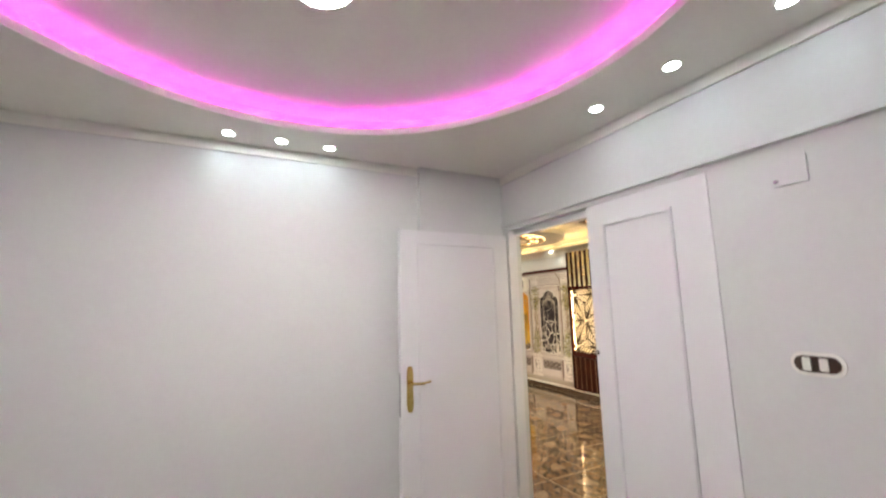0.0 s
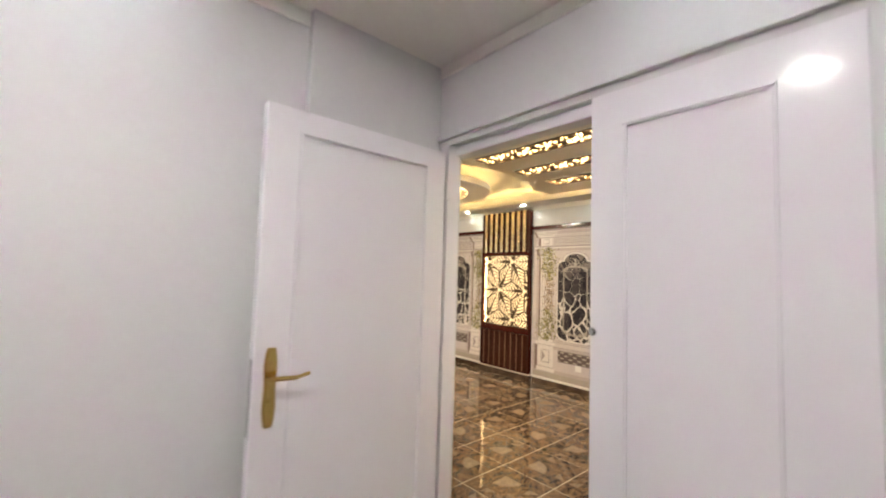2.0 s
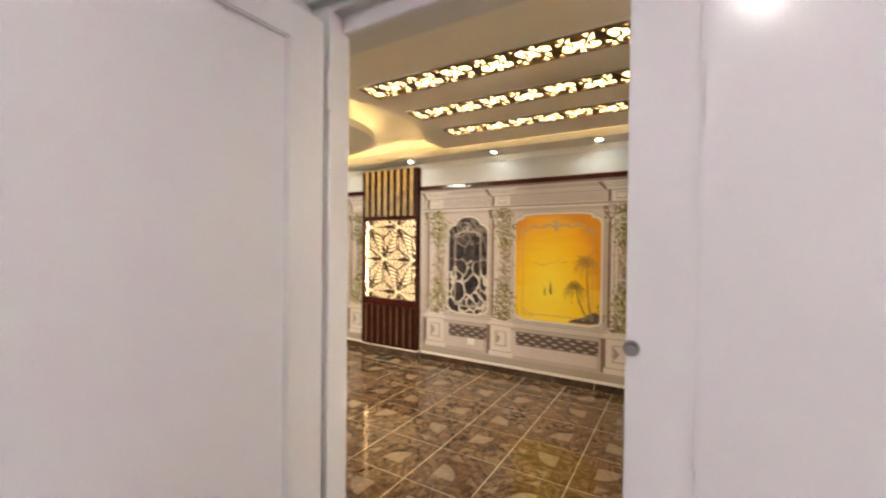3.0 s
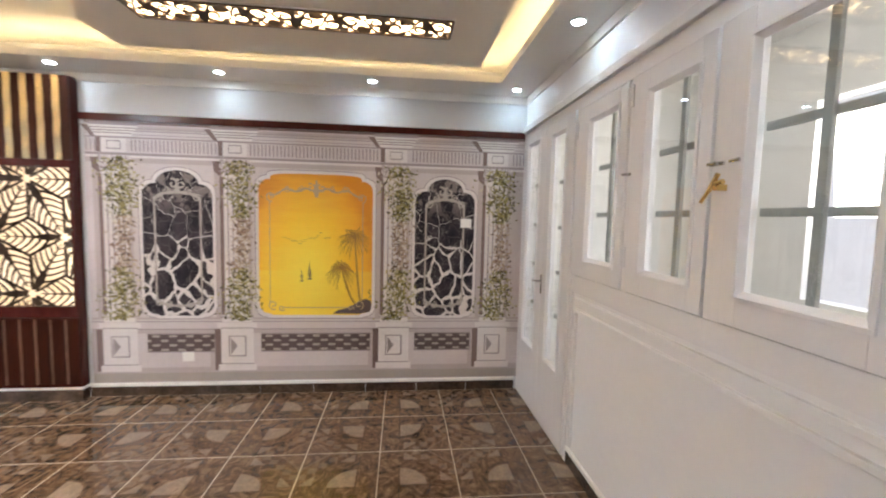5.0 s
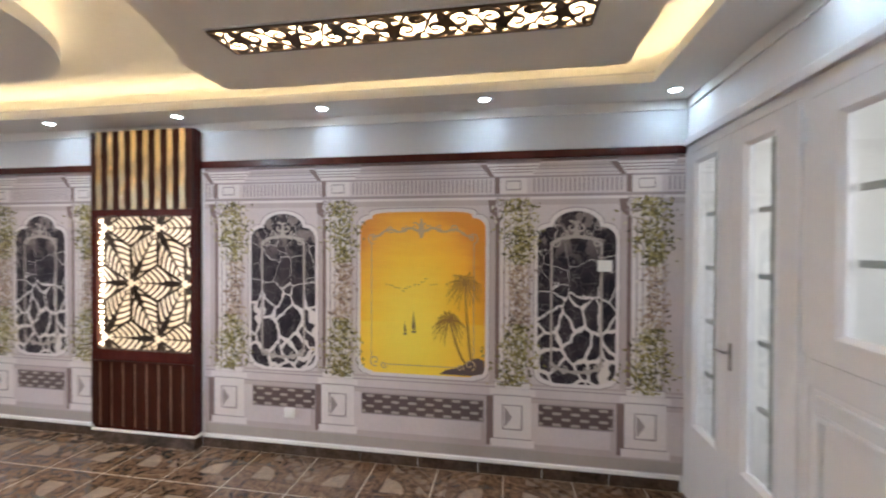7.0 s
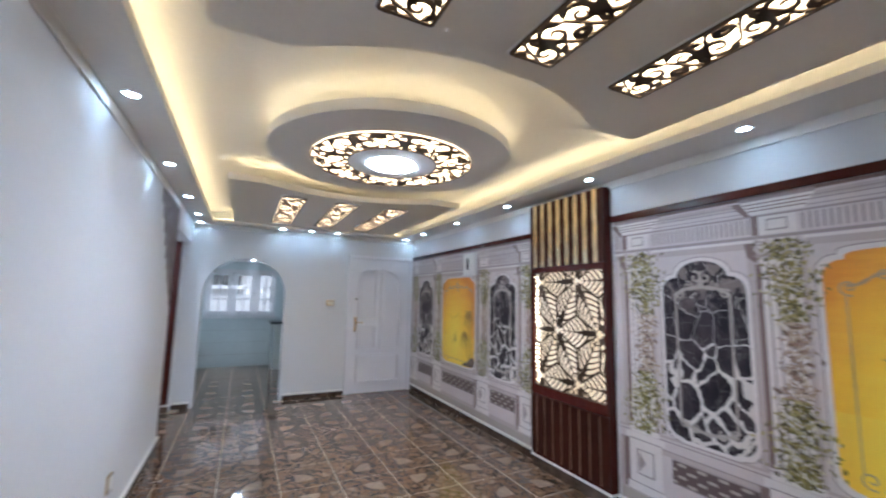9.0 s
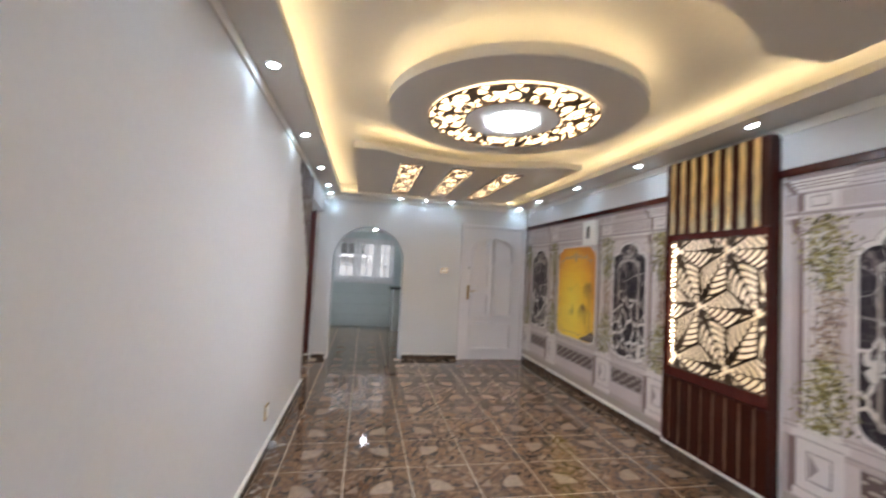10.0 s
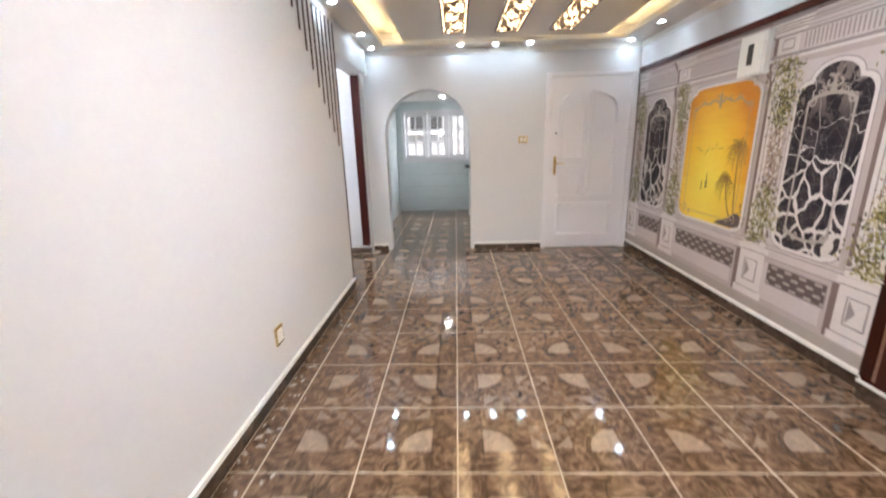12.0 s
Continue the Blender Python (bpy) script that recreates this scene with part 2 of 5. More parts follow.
def tile_mat():
    """Glazed brown marble tile with a printed quarter of a medallion in one corner."""
    m, nt, b = base_mat("floor_tile_glaze")
    tc = nt.nodes.new("ShaderNodeTexCoord")
    info = nt.nodes.new("ShaderNodeObjectInfo")
    sep = nt.nodes.new("ShaderNodeSeparateXYZ")
    nt.links.new(tc.outputs["Object"], sep.inputs[0])
    u = mathn(nt, "ADD", mathn(nt, "DIVIDE", sep.outputs[0], TILE), 0.5)
    v = mathn(nt, "ADD", mathn(nt, "DIVIDE", sep.outputs[1], TILE), 0.5)
    shift = nt.nodes.new("ShaderNodeVectorMath")
    shift.operation = "ADD"
    comb = nt.nodes.new("ShaderNodeCombineXYZ")
    nt.links.new(mathn(nt, "MULTIPLY", info.outputs["Random"], 37.0), comb.inputs[0])
    nt.links.new(mathn(nt, "MULTIPLY", info.outputs["Random"], 91.0), comb.inputs[1])
    nt.links.new(tc.outputs["Object"], shift.inputs[0])
    nt.links.new(comb.outputs[0], shift.inputs[1])
    stretch = nt.nodes.new("ShaderNodeMapping")
    stretch.inputs["Scale"].default_value = (1.0, 1.35, 1.0)
    stretch.inputs["Rotation"].default_value = (0, 0, 0.6)
    nt.links.new(shift.outputs[0], stretch.inputs[0])
    nz = nt.nodes.new("ShaderNodeTexNoise")
    nz.inputs["Scale"].default_value, nz.inputs["Detail"].default_value, nz.inputs["Distortion"].default_value = 9.0, 9.0, 2.6
    nt.links.new(stretch.outputs[0], nz.inputs["Vector"])
    fine = noisen(nt, shift.outputs[0], 70, 5)
    f = mathn(nt, "ADD", mathn(nt, "MULTIPLY", nz.outputs["Fac"], 0.8), mathn(nt, "MULTIPLY", fine, 0.2))
    marble = ramp(nt, f, [(0.28, (0.026, 0.014, 0.008)), (0.43, (0.078, 0.043, 0.024)), (0.56, (0.158, 0.095, 0.055)), (0.72, (0.30, 0.20, 0.125))])

    def less(a, c):
        return mathn(nt, "LESS_THAN", a, c)

    def both(*xs):
        r = xs[0]
        for x in xs[1:]:
            r = mathn(nt, "MULTIPLY", r, x)
        return r

    def absd(a, c):
        return mathn(nt, "ABSOLUTE", mathn(nt, "SUBTRACT", a, c))

    du, dv = mathn(nt, "SUBTRACT", u, 0.72), mathn(nt, "SUBTRACT", v, 0.72)
    rr = mathn(nt, "SQRT", mathn(nt, "ADD", mathn(nt, "MULTIPLY", du, du), mathn(nt, "MULTIPLY", dv, dv)))
    quarter = both(less(u, 0.72), less(v, 0.72), less(rr, 0.33))
    ring = both(less(absd(rr, 0.37), 0.007), less(u, 0.9), less(v, 0.9))
    uv = mathn(nt, "ADD", u, v)
    band = mathn(nt, "MAXIMUM", less(absd(uv, 0.345), 0.026), mathn(nt, "MULTIPLY", less(uv, 0.30), 0.35))
    tri1 = both(mathn(nt, "GREATER_THAN", mathn(nt, "ADD", v, mathn(nt, "MULTIPLY", u, 0.909)), 0.645), less(v, 0.21), less(u, 0.67))
    tri2 = both(mathn(nt, "GREATER_THAN", mathn(nt, "ADD", u, mathn(nt, "MULTIPLY", v, 0.909)), 0.645), less(u, 0.21), less(v, 0.67))
    squares = None
    for cu, cv in ((0.045, 0.50), (0.155, 0.385), (0.27, 0.27), (0.385, 0.155), (0.50, 0.045)):
        s = both(less(absd(u, cu), 0.052), less(absd(v, cv), 0.052))
        squares = s if squares is None else mathn(nt, "MAXIMUM", squares, s)
    edge = mathn(nt, "MAXIMUM", mathn(nt, "MAXIMUM", less(absd(u, 0.735), 0.005), less(absd(v, 0.735), 0.005)), ring)
    cream = mathn(nt, "MAXIMUM", quarter, mathn(nt, "MULTIPLY", mathn(nt, "MAXIMUM", tri1, tri2), 0.8))
    tan = mathn(nt, "MAXIMUM", mathn(nt, "MULTIPLY", band, 0.35), mathn(nt, "MULTIPLY", squares, 0.38))
    c = mixc(nt, mathn(nt, "MULTIPLY", tan, 0.8), marble, (0.30, 0.235, 0.185))
    c = mixc(nt, mathn(nt, "MULTIPLY", edge, 0.55), c, (0.02, 0.014, 0.011))
    c = mixc(nt, mathn(nt, "MULTIPLY", cream, mathn(nt, "ADD", 0.22, mathn(nt, "MULTIPLY", fine, 0.50))), c, (0.42, 0.325, 0.25))
    nt.links.new(c, b.inputs["Base Color"])
    nt.links.new(mathn(nt, "ADD", 0.03, mathn(nt, "MULTIPLY", f, 0.06)), b.inputs["Roughness"])
    b.inputs["IOR"].default_value = 1.6
    bp = nt.nodes.new("ShaderNodeBump")
    bp.inputs["Strength"].default_value, bp.inputs["Distance"].default_value = 0.02, 0.002
    nt.links.new(noisen(nt, shift.outputs[0], 6, 2), bp.inputs["Height"])
    nt.links.new(bp.outputs[0], b.inputs["Normal"])
    return m


TILE_M = tile_mat()

# ---- the large structure ----
XW = 0.035                       # hall face of the west wall
TH = 0.165                       # thickness of the wall between bedroom and hall
DOOR_Y0, DOOR_Y1, DOOR_Z = 0.72, 2.09, 1.98


def structure(name, bm, material, label, category):
    return tagged(part(name, bm, material), label, category, kind="structure")


def build_walls():
    top = 2.62
    structure("wall_west", boxes([
        (-TH, XW, -0.62, DOOR_Y0 - 0.06, 0, top), (-TH, XW, DOOR_Y0 - 0.06, DOOR_Y1 + 0.09, DOOR_Z, top), (-TH, XW, DOOR_Y1 + 0.09, 6.64, 0, top),
        (-TH, -0.105, DOOR_Y1, DOOR_Y1 + 0.09, 0, DOOR_Z), (-TH, -0.105, DOOR_Y0 - 0.06, DOOR_Y0, 0, DOOR_Z),
        (-TH, XW, 6.64, 7.87, 2.09, top)]), WALL, "smooth white painted wall with a wide doorway", "wall")
    structure("wall_mural_side", boxes([(X_MURAL, X_MURAL + 0.2, Y_SOUTH - 0.2, Y_END + 0.2, 0, top)]), WALL,
              "white painted wall behind the printed mural", "wall")
    # end wall with the arch and the entrance door
    bm = bmesh.new()
    ax0, ax1, spring = 0.19, 1.21, 1.42
    cx, r = (ax0 + ax1) / 2, (ax1 - ax0) / 2

    def put(a, b, d):
        return (a, d, b)
    box(bm, -0.04, ax0, Y_END, Y_END + 0.18, 0, top)
    box(bm, ax1, X_MURAL, Y_END, Y_END + 0.18, 0, top)
    n = 20
    pts = [(cx - r * math.cos(math.pi * i / n), spring + r * math.sin(math.pi * i / n)) for i in range(n + 1)]
    for p, q in zip(pts, pts[1:]):
        prism(bm, [p, q, (q[0], top), (p[0], top)], put, Y_END, Y_END + 0.18)
    bmesh.ops.remove_doubles(bm, verts=bm.verts, dist=1e-5)
    structure("wall_north", bm, WALL, "white painted end wall with a round-arched opening", "wall")
    # raised band round the arch
    bm = bmesh.new()
    w = 0.035
    line = [(ax0 - w / 2, 0.0)] + [(cx - (r + w / 2) * math.cos(math.pi * i / 24), spring + (r + w / 2) * math.sin(math.pi * i / 24)) for i in range(25)] + [(ax1 + w / 2, 0.0)]
    ribbon(bm, line, w, put, Y_END, Y_END - 0.008)
    structure("trim_arch", bm, WALL, "thin raised white band around the arch", "trim")
    # passage to the west of the hall
    structure("wall_passage", boxes([(-1.6, -0.04, 7.87, 8.18, 0, top), (-1.7, -1.6, 6.4, 8.18, 0, top), (-1.6, -TH, 6.44, 6.54, 0, top)]),
              WALL, "white painted walls of the side passage", "wall")
    structure("ceiling_passage", boxes([(-1.7, -TH, 6.44, 8.18, top, top + 0.08)]), CEIL, "plain white ceiling of the side passage", "ceiling")
    # bedroom
    x0, y0, y1 = -3.15, -0.62, 2.16
    structure("wall_bedroom", boxes([
        (x0 - 0.15, -TH, y1, y1 + 0.15, 0, top), (x0 - 0.15, x0, y0, y1, 0, top), (x0 - 0.15, 0, y0 - 0.15, y0, 0, top),
        (-0.80, -TH, y1 - 0.045, y1, 0, top)]), WALL, "smooth white painted bedroom walls with a shallow corner pier", "wall")
    # ledge over the doorway
    structure("trim_ledge", boxes([(-TH - 0.022, -TH, y0, 2.11, 2.005, 2.03)], 0.004), WALL, "thin white ledge along the bedroom wall", "trim")
    # kitchen behind the arch, with its window opening
    kx0, kx1, ky = -0.11, 1.95, 11.12
    wx0, wx1, wz0, wz1 = 0.0, 1.30, 0.98, 1.94
    structure("wall_kitchen", boxes([
        (kx0 - 0.15, kx0, Y_END + 0.18, ky, 0, top), (kx1, kx1 + 0.15, Y_END + 0.18, ky, 0, top),
        (kx0 - 0.15, wx0, ky, ky + 0.15, 0, top), (wx1, kx1 + 0.15, ky, ky + 0.15, 0, top),
        (wx0, wx1, ky, ky + 0.15, 0, wz0), (wx0, wx1, ky, ky + 0.15, wz1, top)]), KTILE, "pale bluish glazed kitchen walls", "wall")
    structure("ceiling_kitchen", boxes([(kx0 - 0.15, kx1 + 0.15, Y_END + 0.18, ky + 0.15, 2.10, 2.2)]), CEIL, "plain white kitchen ceiling", "ceiling")
    # south wall: lower panel, band above the glazing
    structure("wall_south", boxes([
        (0, 2.13, Y_SOUTH - 0.12, Y_SOUTH, 0, 1.00), (0, X_MURAL, Y_SOUTH - 0.12, Y_SOUTH, 2.07, top),
        (0, 0.05, Y_SOUTH - 0.12, Y_SOUTH, 1.0, 2.07)]), SATIN, "white painted partition under and over the glazing", "wall")
    # glazed balcony beyond it
    by = -0.75
    structure("wall_balcony", boxes([
        (0.0, X_MURAL + 0.2, by - 0.12, by, 0, 0.95), (0.0, X_MURAL + 0.2, by - 0.12, by, 2.15, top),
        (2.2, X_MURAL + 0.2, by - 0.12, by, 0.95, 2.15), (X_MURAL, X_MURAL + 0.2, by, Y_SOUTH - 0.2, 0, top),
        (1.28, 1.36, by - 0.12, by, 0.95, 2.15)]), BALCONY,
        "pale painted walls of the closed balcony", "wall")
    structure("ceiling_balcony", boxes([(0, X_MURAL + 0.2, by - 0.12, Y_SOUTH - 0.12, top, top + 0.1)]), BALCONY, "pale balcony ceiling", "ceiling")


def build_ceilings():
    z = T_HALL
    up = 2.54
    sx0, sx1, sy0, sy1 = 0.26, 2.85, 1.03, 7.77
    structure("ceiling_hall", boxes([(-TH, X_MURAL, Y_SOUTH, Y_END, up, up + 0.08)]), CEIL, "pale cream upper ceiling washed by hidden warm light", "ceiling")
    structure("ceiling_border", boxes([
        (0, sx0, Y_SOUTH, Y_END, z, z + 0.05), (sx1, X_MURAL, Y_SOUTH, Y_END, z, z + 0.05),
        (sx0, sx1, Y_SOUTH, sy0, z, z + 0.05), (sx0, sx1, sy1, Y_END, z, z + 0.05)]), CEIL, "lowered white gypsum border with downlights", "ceiling")
    # inner panels with a round bite out of one side
    c, rad = (1.52, 4.40), 1.27
    px0, px1 = 0.50, 2.60

    def flat(a, b, d):
        return (a, b, d)
    for name, sgn, far in (("ceiling_panel_south", -1, 1.23), ("ceiling_panel_north", 1, 7.57)):
        edge = c[1] + sgn * 1.03
        half = math.asin(math.sqrt(rad ** 2 - 1.03 ** 2) / rad)
        arc = [(c[0] + rad * math.sin(-half + 2 * half * i / 28), c[1] + sgn * rad * math.cos(-half + 2 * half * i / 28)) for i in range(29)]
        bm = bmesh.new()
        # strips from the far edge up to the curved edge
        line = [(px0, edge)] + arc + [(px1, edge)]
        for p, q in zip(line, line[1:]):
            prism(bm, [p, q, (q[0], far), (p[0], far)], flat, z, z + 0.055)
        bmesh.ops.remove_doubles(bm, verts=bm.verts, dist=1e-5)
        structure(name, bm, PANELWARM, "hanging cream gypsum panel with a concave edge", "ceiling")
        # hidden strip along its edges
        led = thing("led_strip", "warm white light strip hidden above a gypsum panel", "light strip", "hidden light strips")
        bm = bmesh.new()
        inset = [(a, b + sgn * 0.05) for a, b in line]
        inset[0], inset[-1] = (px0 + 0.05, edge + sgn * 0.05), (px1 - 0.05, edge + sgn * 0.05)
        ribbon(bm, inset, 0.012, flat, z + 0.055, z + 0.062)
        part("strip", bm, STRIP_M, led)
    # round disc
    bm = bmesh.new()
    disc(bm, c, 0.0, 0.79, z - 0.01, z + 0.05, 96)
    structure("ceiling_disc", bm, CEIL, "round hanging white gypsum disc", "ceiling")
    led = thing("led_strip", "warm white light strip hidden above the round disc", "light strip", "hidden light strips")
    bm = bmesh.new()
    disc(bm, c, 0.720, 0.726, z + 0.05, z + 0.056, 96)
    part("strip", bm, STRIP_M, led)
    # strips that lie on the border
    for x0, x1, y0, y1 in ((sx0 - 0.04, sx0 - 0.028, sy0, sy1), (sx1 + 0.028, sx1 + 0.04, sy0, sy1), (sx0, sx1, sy0 - 0.04, sy0 - 0.028), (sx0, sx1, sy1 + 0.028, sy1 + 0.04)):
        led = thing("led_strip", "warm white light strip hidden on the ceiling border", "light strip", "hidden light strips")
        part("strip", boxes([(x0, x1, y0, y1, z + 0.05, z + 0.057)]), STRIP_M, led)
    # bedroom: border with a round recess
    bx0, by0, by1 = -3.15, -0.62, 2.16
    bc, br, zb = (-1.65, 0.78), 1.07, 2.37
    bm = bmesh.new()
    n = 96
    inner = [(bc[0] + br * math.cos(2 * math.pi * i / n), bc[1] + br * math.sin(2 * math.pi * i / n)) for i in range(n)]

    def outward(p):
        dx, dy = p[0] - bc[0], p[1] - bc[1]
        k = min((((-TH if dx > 0 else bx0) - bc[0]) / dx) if abs(dx) > 1e-6 else 9, (((by1 if dy > 0 else by0) - bc[1]) / dy) if abs(dy) > 1e-6 else 9)
        return (bc[0] + dx * k, bc[1] + dy * k)
    for i in range(n):
        p, q = inner[i], inner[(i + 1) % n]
        P, Q = outward(p), outward(q)
        prism(bm, [p, q, Q, P], flat, zb, zb + 0.03)
    for cx in (-TH, bx0):
        for cy in (by1, by0):
            # corner pieces left open by the fan
            k = [outward(p) for p in inner]
            near = sorted(k, key=lambda p: math.hypot(p[0] - cx, p[1] - cy))[:6]
            ax = min((p for p in near if abs(p[1] - cy) < 1e-6), key=lambda p: abs(p[0] - cx), default=None)
            ay = min((p for p in near if abs(p[0] - cx) < 1e-6), key=lambda p: abs(p[1] - cy), default=None)
            if ax and ay:
                prism(bm, [ax, (cx, cy), ay], flat, zb, zb + 0.03)
    bmesh.ops.remove_doubles(bm, verts=bm.verts, dist=1e-5)
    structure("ceiling_bedroom_border", bm, CEIL, "lowered white gypsum border with a round opening", "ceiling")
    structure("ceiling_bedroom", boxes([(bx0 - 0.15, -TH, by0 - 0.15, by1 + 0.15, 2.48, 2.65)]), CEIL, "white upper bedroom ceiling tinted by magenta light", "ceiling")
    bm = bmesh.new()
    disc(bm, bc, br + 0.075, br + 0.09, zb + 0.03, 2.48, 96)
    structure("ceiling_recess_side", bm, CEIL, "white upright side of the round ceiling recess", "ceiling")
    bm = bmesh.new()
    disc(bm, bc, br, br + 0.006, zb + 0.03, zb + 0.036, 96)
    structure("ceiling_recess_lip", bm, CEIL, "small white lip of the round ceiling recess", "ceiling")
    led = thing("led_strip", "magenta light strip hidden in the round ceiling recess", "light strip")
    bm = bmesh.new()
    disc(bm, bc, br + 0.010, br + 0.022, zb + 0.030, zb + 0.036, 96)
    part("strip", bm, PINK_M, led)
    # cornices
    c0 = 0.012
    structure("trim_cornice", boxes([
        (XW, XW + c0, Y_SOUTH, 6.64, z - 0.06, z), (X_MURAL - c0, X_MURAL, Y_SOUTH, Y_END, z - 0.06, z),
        (c0, X_MURAL - c0, Y_SOUTH, Y_SOUTH + c0, z - 0.06, z), (0.0, X_MURAL - c0, Y_END - c0, Y_END, z - 0.06, z),
        (bx0, -0.8, by1 - c0, by1, zb - 0.055, zb), (-TH - c0, -TH, by0, by1 - 0.05, zb - 0.055, zb)], 0.004), CEIL, "small white cornice under the ceiling", "trim")


def build_floor_slabs():
    slab = structure("floor", boxes([(-TH, X_MURAL, Y_SOUTH - 0.12, Y_END, -0.15, -0.0008), (-1.6, -TH, 6.54, 7.87, -0.15, -0.0008),
                                     (-0.11, 1.95, Y_END, 11.12, -0.15, -0.0008), (0, X_MURAL, -0.75, Y_SOUTH - 0.12, -0.15, -0.006)]),
                     GROUT, "brown marble-patterned glazed floor tiles with pale joints", "floor")
    structure("floor_bedroom", boxes([(-3.15, -TH, -0.62, 2.16, -0.15, 0)]), TILE_M, "brown marble-patterned bedroom floor", "floor")
    return slab


def skirting(name, x0, x1, y0, y1, axis, top=0.074):
    """Dark tile skirting with a pale mortar cap, cut into tile lengths."""
    sk = thing(name, "dark brown tile skirting with a white mortar line", "skirting", kind="structure")
    a, b = (y0, y1) if axis == "y" else (x0, x1)
    n = max(1, round((b - a) / TILE))
    for i in range(n):
        p, q = a + (b - a) * i / n + 0.002, a + (b - a) * (i + 1) / n - 0.002
        r = (x0, x1, p, q, 0.001, top) if axis == "y" else (p, q, y0, y1, 0.001, top)
        part("tile", boxes([r], 0.0), SKIRT, sk)
    e = (0.004, 0.0) if axis == "y" else (0.0, 0.004)
    part("mortar_cap", boxes([(x0 - e[0], x1 + e[0], y0 - e[1], y1 + e[1], top, top + 0.024)], 0.004), SKIRTCAP, sk)


# ---- things of the bedroom ----
def panel_moulding(bm, a0, a1, b0, b1, put, w=0.02, d=0.012):
    for r in ((a0, a1, b1 - w, b1), (a0, a1, b0, b0 + w), (a0, a0 + w, b0 + w, b1 - w), (a1 - w, a1, b0 + w, b1 - w)):
        prism(bm, [(r[0], r[2]), (r[1], r[2]), (r[1], r[3]), (r[0], r[3])], put, 0.0, d)
        e = 0.3 * w
        prism(bm, [(r[0] + e, r[2] + e), (r[1] - e, r[2] + e), (r[1] - e, r[3] - e), (r[0] + e, r[3] - e)], put, d, d + 0.004)


def build_bedroom_door():
    fr = tagged(part("door_1", boxes([
        (-TH - 0.012, -0.108, DOOR_Y1 - 0.055, DOOR_Y1, 0, DOOR_Z), (-0.132, -0.108, DOOR_Y0, DOOR_Y0 + 0.055, 0, DOOR_Z),
        (-0.132, -0.108, DOOR_Y0 + 0.055, DOOR_Y1 - 0.055, DOOR_Z - 0.045, DOOR_Z)], 0.004), ENAMEL),
        "white enamelled double door, one leaf open, the other closed", "door", kind="structure")
    # closed leaf
    y0, y1, zt = DOOR_Y0 + 0.0008, 1.345, DOOR_Z - 0.002
    xf = -TH - 0.005
    leaf = part("closed_leaf", boxes([(xf, xf + 0.036, y0, y1, 0.008, zt)], 0.003), ENAMEL, fr)
    bm = bmesh.new()
    panel_moulding(bm, y0 + 0.153, y1 - 0.10, 0.14, zt - 0.105, lambda a, b, d: (xf - d, a, b), 0.018, 0.008)
    part("moulding", bm, ENAMEL, leaf)
    part("meeting_post", boxes([(xf + 0.038, 0.005, y1 - 0.07, y1, 0.008, DOOR_Z - 0.048)], 0.006), ENAMEL, leaf)
    bm = box(bmesh.new(), xf + 0.003, xf + 0.033, y1 - 0.001, y1 + 0.002, 0.95, 1.12, 0.0005)
    part("lock_plate", bm, CHROME, leaf, "worn metal strike plate")
    bm = bmesh.new()
    tube(bm, (xf - 0.005, y1 - 0.010, 1.222), (xf, y1 - 0.010, 1.222), 0.013, 16)
    tube(bm, (xf - 0.012, y1 - 0.010, 1.222), (xf - 0.005, y1 - 0.010, 1.222), 0.008, 16)
    part("catch", bm, CHROME, leaf, "round metal catch")
    # open leaf, turned back against the wall
    x0, x1, yf = -0.97, -TH - 0.035, 2.03
    zt = DOOR_Z - 0.045
    leaf = part("open_leaf", boxes([(x0, x1, yf, yf + 0.04, 0.008, zt)], 0.003), ENAMEL, fr)
    bm = bmesh.new()
    panel_moulding(bm, x0 + 0.11, x1 - 0.10, 0.14, zt - 0.075, lambda a, b, d: (a, yf - d, b), 0.014, 0.006)
    part("moulding", bm, ENAMEL, leaf)
    bm = bmesh.new()
    n = 28
    edge = [(0.0190 - 0.0012 * math.cos(4 * math.pi * i / n) - 0.006 * abs(2 * i / n - 1) ** 8, 0.885 + 0.25 * i / n) for i in range(n + 1)]
    for grow, d0, d1 in ((0.0, 0.0, 0.005), (-0.004, 0.005, 0.009)):
        right = [(x0 + 0.053 + w + grow, z) for w, z in edge]
        left = [(x0 + 0.053 - w - grow, z) for w, z in edge[::-1]]
        prism(bm, right + left, lambda a, b, d: (a, yf - d, b), d0, d1)
    tube(bm, (x0 + 0.053, yf - 0.012, 0.965), (x0 + 0.053, yf, 0.965), 0.008)
    plate = part("handle_plate", bm, BRASS, leaf, "long brass handle plate")
    bm = bmesh.new()
    tube(bm, (x0 + 0.053, yf - 0.05, 1.045), (x0 + 0.053, yf - 0.006, 1.045), 0.009)
    tube(bm, (x0 + 0.053, yf - 0.05, 1.045), (x0 + 0.12, yf - 0.052, 1.042), 0.0075)
    tube(bm, (x0 + 0.12, yf - 0.052, 1.042), (x0 + 0.165, yf - 0.046, 1.050), 0.006)
    part("lever", bm, BRASS, plate, "slim brass lever")
    bm = boxes([(x0 - 0.002, x0, yf + 0.01, yf + 0.03, 0.86, 1.10)])
    part("lock_face", bm, CHROME, leaf, "narrow metal lock face")
    bm = bmesh.new()
    for z in (0.25, 1.0, 1.72):
        tube(bm, (x1 + 0.012, yf - 0.004, z), (x1 + 0.012, yf - 0.004, z + 0.09), 0.007)
    part("hinge", bm, ENAMEL, leaf)


